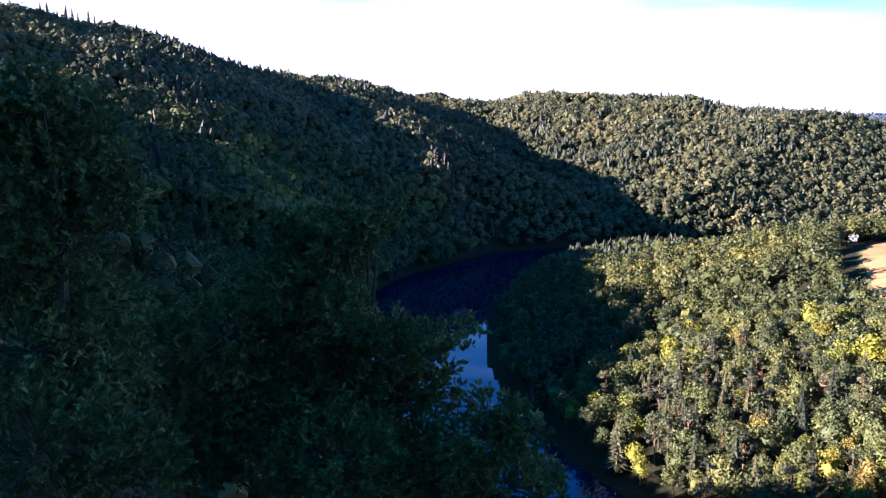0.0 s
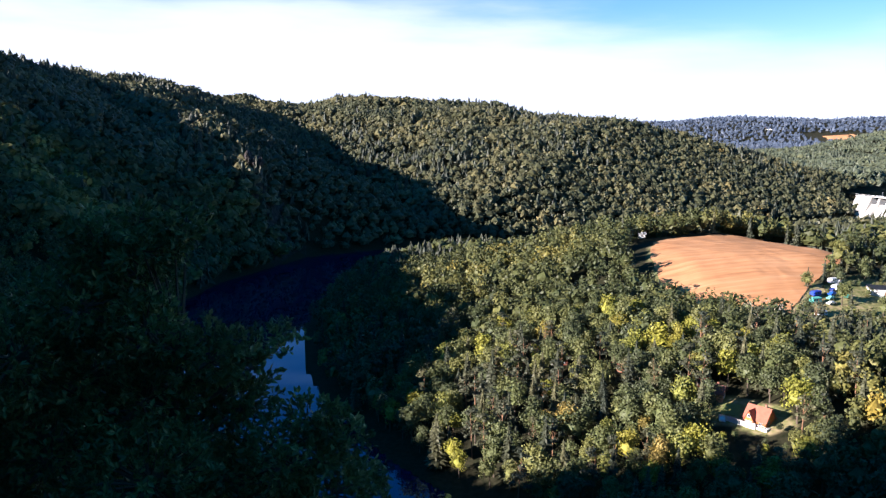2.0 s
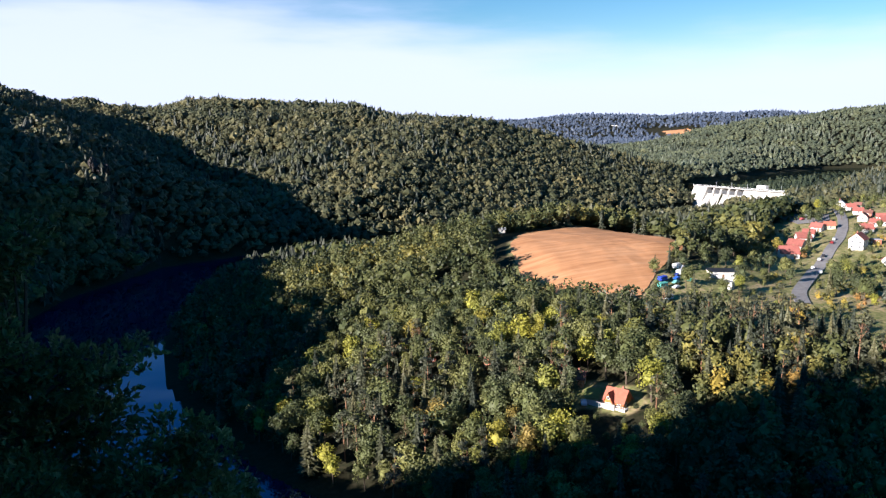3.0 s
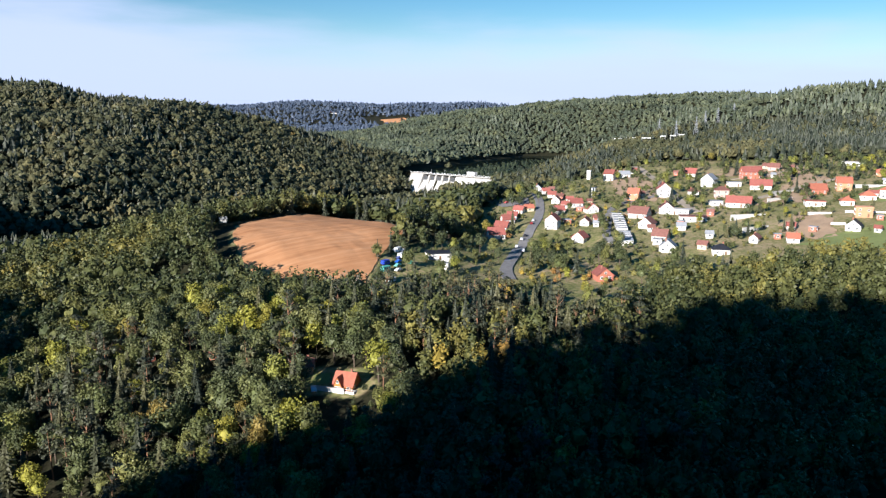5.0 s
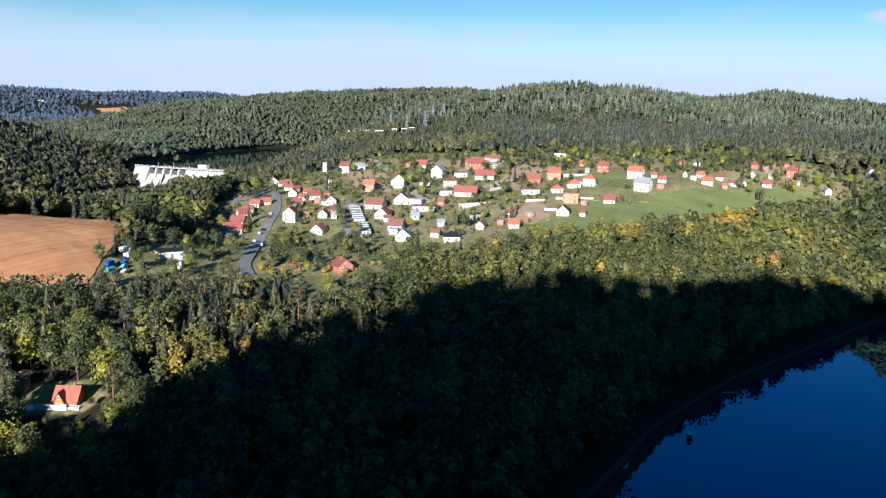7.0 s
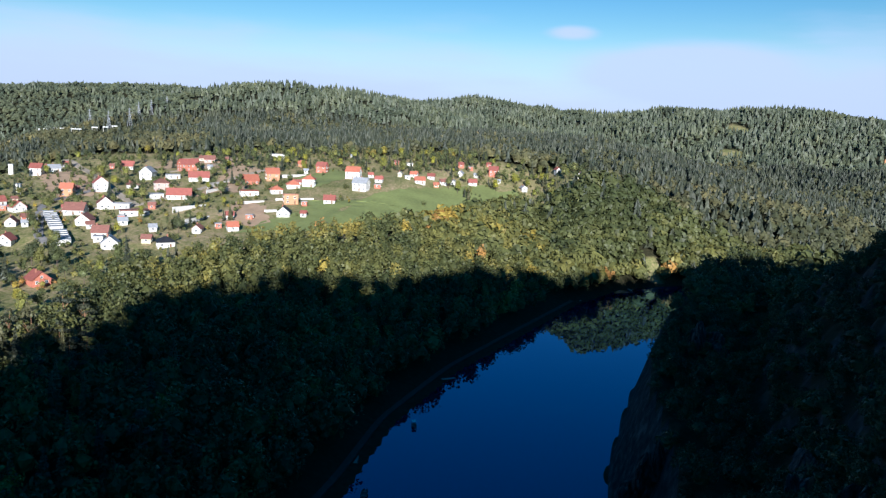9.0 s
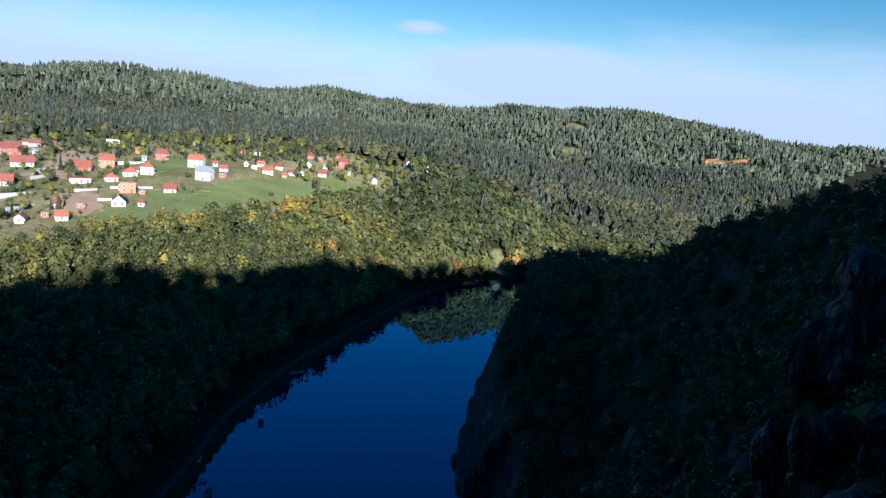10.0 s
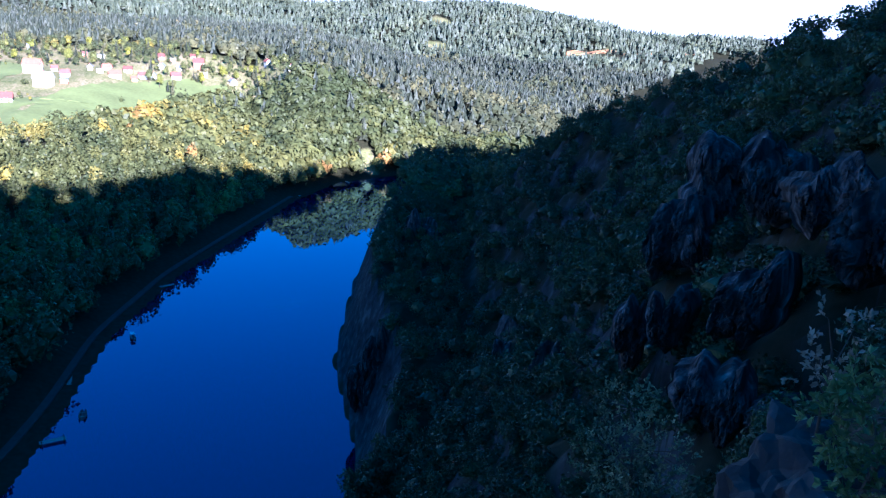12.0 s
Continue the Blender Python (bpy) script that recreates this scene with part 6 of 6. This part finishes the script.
def block_depth(x, z, size, seed):
    """How far a block of jointed rock stands out: steps from block to block, cracks between them."""
    p = Vector((x / size + 0.25 * noise.noise(Vector((x, z, seed)) * (0.8 / size)), z / (size * 3.4) + 0.22 * x / size, seed))
    dist, pts = noise.voronoi(p)
    c = pts[0]
    tilt = (p.x - c.x) * noise.noise(c * 5.1) + (p.y - c.y) * noise.noise(c * 3.7)
    return noise.noise(c * 7.3) + 0.9 * tilt - 0.55 * max(0.0, 1 - (dist[1] - dist[0]) / 0.10)


def rock_face(w, tall, deep, seed):
    """One jointed face: a curved sheet of stepped blocks whose rim runs back into the hillside."""
    cols, rows = 40, 46
    bm = bmesh.new()
    grid = []
    for j in range(rows + 1):
        line = []
        for i in range(cols + 1):
            u, q = 2 * i / cols - 1, 2 * j / rows - 1
            a = math.atan2(q, u)
            rim = 0.70 + 0.30 * noise.noise(Vector((math.cos(a) * 1.6, math.sin(a) * 1.6, seed)))
            d = math.sqrt(u * u + q * q * 0.8)
            env = max(0.0, 1 - (d / 0.95) ** 4)
            x, z = u * math.sqrt(1 - q * q / 2) * w * 0.8 * rim, q * math.sqrt(1 - u * u / 2) * tall * 0.72 * rim
            y = -deep * (1.5 * env - 1.1) - env ** 0.5 * 0.55 * deep * (0.85 * block_depth(x, z, w * 0.20, seed) + 0.50 * block_depth(x, z * 0.8, w * 0.09, seed + 9) + 0.35 * noise.noise(Vector((x, z * 0.6, seed)) * (3 / w)) + 0.30 * noise.noise(Vector((x, z * 0.5, seed)) * (11 / w)) + 0.16 * noise.noise(Vector((x, z, seed)) * (30 / w)))
            line.append(bm.verts.new((x, y + 0.20 * q * deep, z)))
        grid.append(line)
    for j in range(rows):
        for i in range(cols):
            bm.faces.new((grid[j][i], grid[j][i + 1], grid[j + 1][i + 1], grid[j + 1][i]))
    rim = grid[0] + [r[-1] for r in grid[1:]] + grid[-1][-2::-1] + [r[0] for r in grid[-2:0:-1]]
    back = [bm.verts.new((v.co.x * 0.9, v.co.y + deep * 1.6, v.co.z * 0.9)) for v in rim]
    for k in range(len(rim)):
        m = (k + 1) % len(rim)
        bm.faces.new((rim[k], back[k], back[m], rim[m]))
    bm.faces.new(back)
    return bm


def crag(x, y, z, w, tall, deep, turn, seed, label):
    """A weathered rock outcrop of two or three jointed faces, each a part."""
    rnd = random.Random(seed)
    root = new("rock_outcrop", None)
    root.matrix_world = pose(x, y, z, 0, 0, turn)
    n = 2 if w < 5 else 3
    for i in range(n):
        bm = rock_face(w / n * rnd.uniform(1.3, 1.7), tall * rnd.uniform(0.75, 1.15), deep * rnd.uniform(0.8, 1.2), seed + i * 7.3)
        bmesh.ops.transform(bm, matrix=pose((i + 0.5) / n * w - w / 2, rnd.uniform(-0.4, 0.4) * deep, tall * rnd.uniform(0.30, 0.55), rnd.uniform(-12, 4), rnd.uniform(-9, 9), rnd.uniform(-25, 25)), verts=bm.verts)
        part("rock_face", bm, M_ROCK, root)
    return tagged(root, label, "rock", "rock outcrops")


for i, (x, y, z, w, tall) in enumerate(CRAGS):
    crag(x, y, z - tall * 0.45, w, tall, max(1.5, w * 0.28), -math.degrees(math.atan2(x, y)) + (-15 if i % 2 else 12), 40 + i, "steep weathered grey rock face on the shaded cliff")
crag(0, 655, height(0, 655) + 3, 15, 13, 5, 8, 71, "small pale rock face among hillside woods")


# ------------------------------------------------------------------ trees and shrubs close to the lookout
M_LEAF = foliage("close_oak_leaves", [(0.0, (0.055, 0.090, 0.030)), (0.6, (0.120, 0.165, 0.055)), (1.0, (0.21, 0.235, 0.08))], "stored", 0.25, 0.45)
M_DRYLEAF = foliage("dry_tan_leaves", [(0.0, (0.28, 0.19, 0.12)), (1.0, (0.46, 0.34, 0.23))], "stored", 0.2, 0.7)
M_PALELEAF = foliage("pale_birch_leaves", [(0.0, (0.12, 0.14, 0.06)), (0.7, (0.22, 0.22, 0.11)), (1.0, (0.42, 0.36, 0.18))], "stored", 0.25, 0.6)


def leafy(name, foot, masses, leaf, spray, leaves, mat, seed, label, stem=0.16, stems=True, category="tree"):
    """A tree or bush with real leaves. masses: centre x, y, z, radius and number of sprays of each mass of foliage."""
    rnd = np.random.RandomState(seed)
    foot = (foot[0], foot[1], height(*foot))
    root = new(name, None)
    root.matrix_world = Matrix.Translation(foot)
    foot = np.array(foot)
    bm = bmesh.new()
    V, T, tone, n = [], [], [], 0
    heart = np.mean([m[:3] for m in masses], axis=0) - foot
    add_tube(bm, [(0, 0, -0.6), tuple(heart * np.array([0.25, 0.25, 0.5])), tuple(heart)], [stem, stem * 0.8, stem * 0.5], 7)
    for mx, my, mz, mr, count in masses:
        c = np.array([mx, my, mz]) - foot
        up = min(1.0, max(0.3, (c[2] - 0.7 * math.hypot(c[0] - heart[0], c[1] - heart[1])) / heart[2]))
        start = heart * up if up > 0.5 else heart * np.array([0.5 * up, 0.5 * up, up])
        add_tube(bm, [tuple(start), tuple((start + c) / 2 - np.array([0, 0, 0.08 * mr])), tuple(c)], [stem * 0.35, stem * 0.22, stem * 0.10], 5)
        for k in range(count):
            d = rnd.normal(0, 1, 3)
            d /= np.linalg.norm(d)
            r = mr * rnd.uniform(0.25, 1.0) ** 0.5
            p = c + d * r * np.array([1, 1, 0.85])
            way = d * 0.8 + np.array([0, 0, 0.45]) + rnd.normal(0, 0.3, 3)
            way /= np.linalg.norm(way)
            q = p + way * spray
            if k % 5 == 0:
                s = c + d * mr * 0.15
                add_tube(bm, [tuple(s), tuple((s + p) / 2 + rnd.normal(0, 0.06 * mr, 3)), tuple(p), tuple(q)], [stem * 0.16, stem * 0.10, stem * 0.06, 0.003], 3)
            at = rnd.uniform(0.1, 1.05, leaves)[:, None]
            side = rnd.normal(0, 1, (leaves, 3))
            side /= np.linalg.norm(side, axis=1)[:, None]
            ax = side * 0.75 + way * 0.7
            ax /= np.linalg.norm(ax, axis=1)[:, None]
            up = np.cross(ax, rnd.normal(0, 1, (leaves, 3)))
            up[:, 2] += 0.6
            b = np.cross(ax, up)
            b /= np.linalg.norm(b, axis=1)[:, None]
            o = p + way * spray * at
            L = leaf * rnd.uniform(0.65, 1.25, (leaves, 1))
            fold = np.cross(b, ax) * L * 0.12
            v = np.stack([o, o + ax * L * 0.55 + b * L * 0.27 + fold, o + ax * L, o + ax * L * 0.55 - b * L * 0.27 + fold], 1).reshape(-1, 3)
            i = np.arange(leaves)[:, None] * 4 + n
            V.append(v)
            T.append(np.concatenate([i + [0, 1, 2], i + [0, 2, 3]]))
            tone.append(np.full(len(v), np.clip(rnd.normal(0.5, 0.25), 0, 1)))
            n += len(v)
    if stems:
        part("trunk", bm, M_BARK, root)
    else:
        bm.free()
    part("leaves", mesh_from("leaves", np.concatenate(V), np.concatenate(T), mat, {"tone": np.concatenate(tone)}), None, root)
    return tagged(root, label, category)


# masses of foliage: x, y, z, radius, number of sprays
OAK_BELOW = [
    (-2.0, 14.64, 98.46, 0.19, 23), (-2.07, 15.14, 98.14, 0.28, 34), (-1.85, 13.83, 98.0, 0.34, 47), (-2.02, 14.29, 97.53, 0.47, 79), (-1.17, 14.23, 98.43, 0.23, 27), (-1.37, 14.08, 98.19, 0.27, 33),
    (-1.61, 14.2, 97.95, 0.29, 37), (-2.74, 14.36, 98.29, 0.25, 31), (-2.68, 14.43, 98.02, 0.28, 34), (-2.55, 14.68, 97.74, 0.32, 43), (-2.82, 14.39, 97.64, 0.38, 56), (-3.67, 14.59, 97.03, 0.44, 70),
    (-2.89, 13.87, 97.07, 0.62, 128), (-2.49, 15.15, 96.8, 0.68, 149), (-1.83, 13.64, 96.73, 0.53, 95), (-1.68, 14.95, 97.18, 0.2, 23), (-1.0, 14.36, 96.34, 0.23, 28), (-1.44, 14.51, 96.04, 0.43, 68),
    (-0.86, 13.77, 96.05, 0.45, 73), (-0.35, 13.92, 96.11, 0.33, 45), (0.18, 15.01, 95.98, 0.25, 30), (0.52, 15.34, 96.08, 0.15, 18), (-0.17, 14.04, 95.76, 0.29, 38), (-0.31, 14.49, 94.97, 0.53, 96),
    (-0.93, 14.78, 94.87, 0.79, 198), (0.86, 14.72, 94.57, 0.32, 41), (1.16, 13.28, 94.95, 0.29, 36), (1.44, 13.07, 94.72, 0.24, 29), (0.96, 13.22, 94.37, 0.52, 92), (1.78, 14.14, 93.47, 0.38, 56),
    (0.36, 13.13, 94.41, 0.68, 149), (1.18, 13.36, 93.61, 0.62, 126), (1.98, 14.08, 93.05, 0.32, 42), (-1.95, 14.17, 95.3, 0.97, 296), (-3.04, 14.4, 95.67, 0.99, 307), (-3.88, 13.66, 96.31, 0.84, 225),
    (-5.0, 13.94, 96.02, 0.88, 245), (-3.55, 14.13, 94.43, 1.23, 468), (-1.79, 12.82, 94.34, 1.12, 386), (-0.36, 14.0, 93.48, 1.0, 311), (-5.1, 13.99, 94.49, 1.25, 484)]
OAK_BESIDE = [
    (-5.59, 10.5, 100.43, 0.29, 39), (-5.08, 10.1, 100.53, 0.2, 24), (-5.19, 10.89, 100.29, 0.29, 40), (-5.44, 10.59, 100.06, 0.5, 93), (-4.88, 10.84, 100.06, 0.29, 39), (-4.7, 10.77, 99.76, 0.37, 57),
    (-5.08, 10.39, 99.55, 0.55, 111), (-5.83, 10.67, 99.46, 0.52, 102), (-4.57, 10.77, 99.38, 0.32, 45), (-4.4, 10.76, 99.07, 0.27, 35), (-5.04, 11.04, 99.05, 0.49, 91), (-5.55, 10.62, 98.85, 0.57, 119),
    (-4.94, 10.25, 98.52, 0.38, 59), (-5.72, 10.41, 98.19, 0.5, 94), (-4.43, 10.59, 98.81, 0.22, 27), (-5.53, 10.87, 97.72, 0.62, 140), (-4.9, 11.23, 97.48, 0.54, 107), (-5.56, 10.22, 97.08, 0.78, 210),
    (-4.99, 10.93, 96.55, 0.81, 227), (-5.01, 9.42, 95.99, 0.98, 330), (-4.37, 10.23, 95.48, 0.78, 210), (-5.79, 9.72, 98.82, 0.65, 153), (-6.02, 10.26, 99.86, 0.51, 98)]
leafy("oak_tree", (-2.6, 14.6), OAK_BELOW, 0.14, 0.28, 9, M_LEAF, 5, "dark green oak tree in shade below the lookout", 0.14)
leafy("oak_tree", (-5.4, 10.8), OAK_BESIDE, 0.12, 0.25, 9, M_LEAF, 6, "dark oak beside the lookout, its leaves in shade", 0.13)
leafy("shrub", (4.6, -4.15), [(4.25, -3.75, 98.25, 0.10, 5), (4.05, -3.55, 97.95, 0.16, 8), (4.35, -3.9, 97.85, 0.2, 9), (4.55, -4.25, 98.05, 0.12, 6), (4.5, -4.1, 97.7, 0.2, 9)], 0.055, 0.10, 8, M_DRYLEAF, 7,
      "thin shrub with dry tan leaves on bare stems", 0.022, True, "shrub")
leafy("shrub", (3.6, -3.5), [(3.35, -3.38, 98.0, 0.32, 90), (3.5, -3.65, 97.75, 0.35, 90), (3.25, -3.5, 97.6, 0.3, 70)], 0.06, 0.12, 9, M_LEAF, 8, "dense green shrub at the lookout's edge", 0.04, True, "shrub")
leafy("birch_sapling", (9.6, -5.6), [(9.35, -5.2, 94.9, 0.45, 70), (9.1, -4.9, 94.3, 0.6, 110), (9.6, -5.7, 94.0, 0.7, 130), (9.0, -5.3, 93.5, 0.8, 150)], 0.06, 0.16, 8, M_PALELEAF, 9, "young birch with pale sparse leaves on the cliff edge", 0.05, True, "tree")


def boulder(x, y, z, size, flat, seed, label):
    """A single weathered rock with ridges and pits."""
    bm = bmesh.new()
    bmesh.ops.create_icosphere(bm, subdivisions=5, radius=1.0)
    rocky(bm, 2.2, 2.0, 2.2 * flat, seed * 5.3)
    bmesh.ops.scale(bm, vec=(size / 2, size / 2, size / 2), verts=bm.verts)
    me = bpy.data.meshes.new("boulder")
    bm.to_mesh(me)
    bm.free()
    me.materials.append(M_ROCK)
    ob = new("boulder", me)
    ob.matrix_world = pose(x, y, height(x, y) + z, 8, -6, seed * 37)
    return tagged(ob, label, "rock", "rocks at the lookout")


boulder(3.9, -4.05, 0.35, 0.95, 0.8, 1, "rough grey boulder at the edge of the lookout")
boulder(5.2, -4.5, 0.3, 0.9, 0.9, 2, "rough grey boulder at the edge of the lookout")
for bx, by, size, seed in ((9.6, -8.2, 0.7, 3), (11.0, -9.4, 0.8, 4), (12.6, -9.0, 0.7, 6)):
    boulder(bx, by, 0.0, size, 1.0, seed, "broken grey rock rib below the lookout")


def edge_scrub():
    """Low bushes and brambles on the steep ground just below the lookout."""
    rnd = np.random.RandomState(88)
    for n, r0, r1, sizes, label in ((110, 6.5, 16, (0.5, 1.4), "low dark bushes and brambles on the edge of the lookout"), (260, 3.4, 8.0, (0.18, 0.55), "heather and dry grass tufts on the lookout's rim")):
        A, R = np.radians(rnd.uniform(100, 150, n)), rnd.uniform(r0, r1, n)
        X, Y = R * np.sin(A), R * np.cos(A)
        # leafy bushes in the dark conifer tones, which adds shade by colour
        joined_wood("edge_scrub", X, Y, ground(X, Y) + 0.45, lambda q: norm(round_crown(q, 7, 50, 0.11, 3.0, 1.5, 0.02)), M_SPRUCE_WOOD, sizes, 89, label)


edge_scrub()
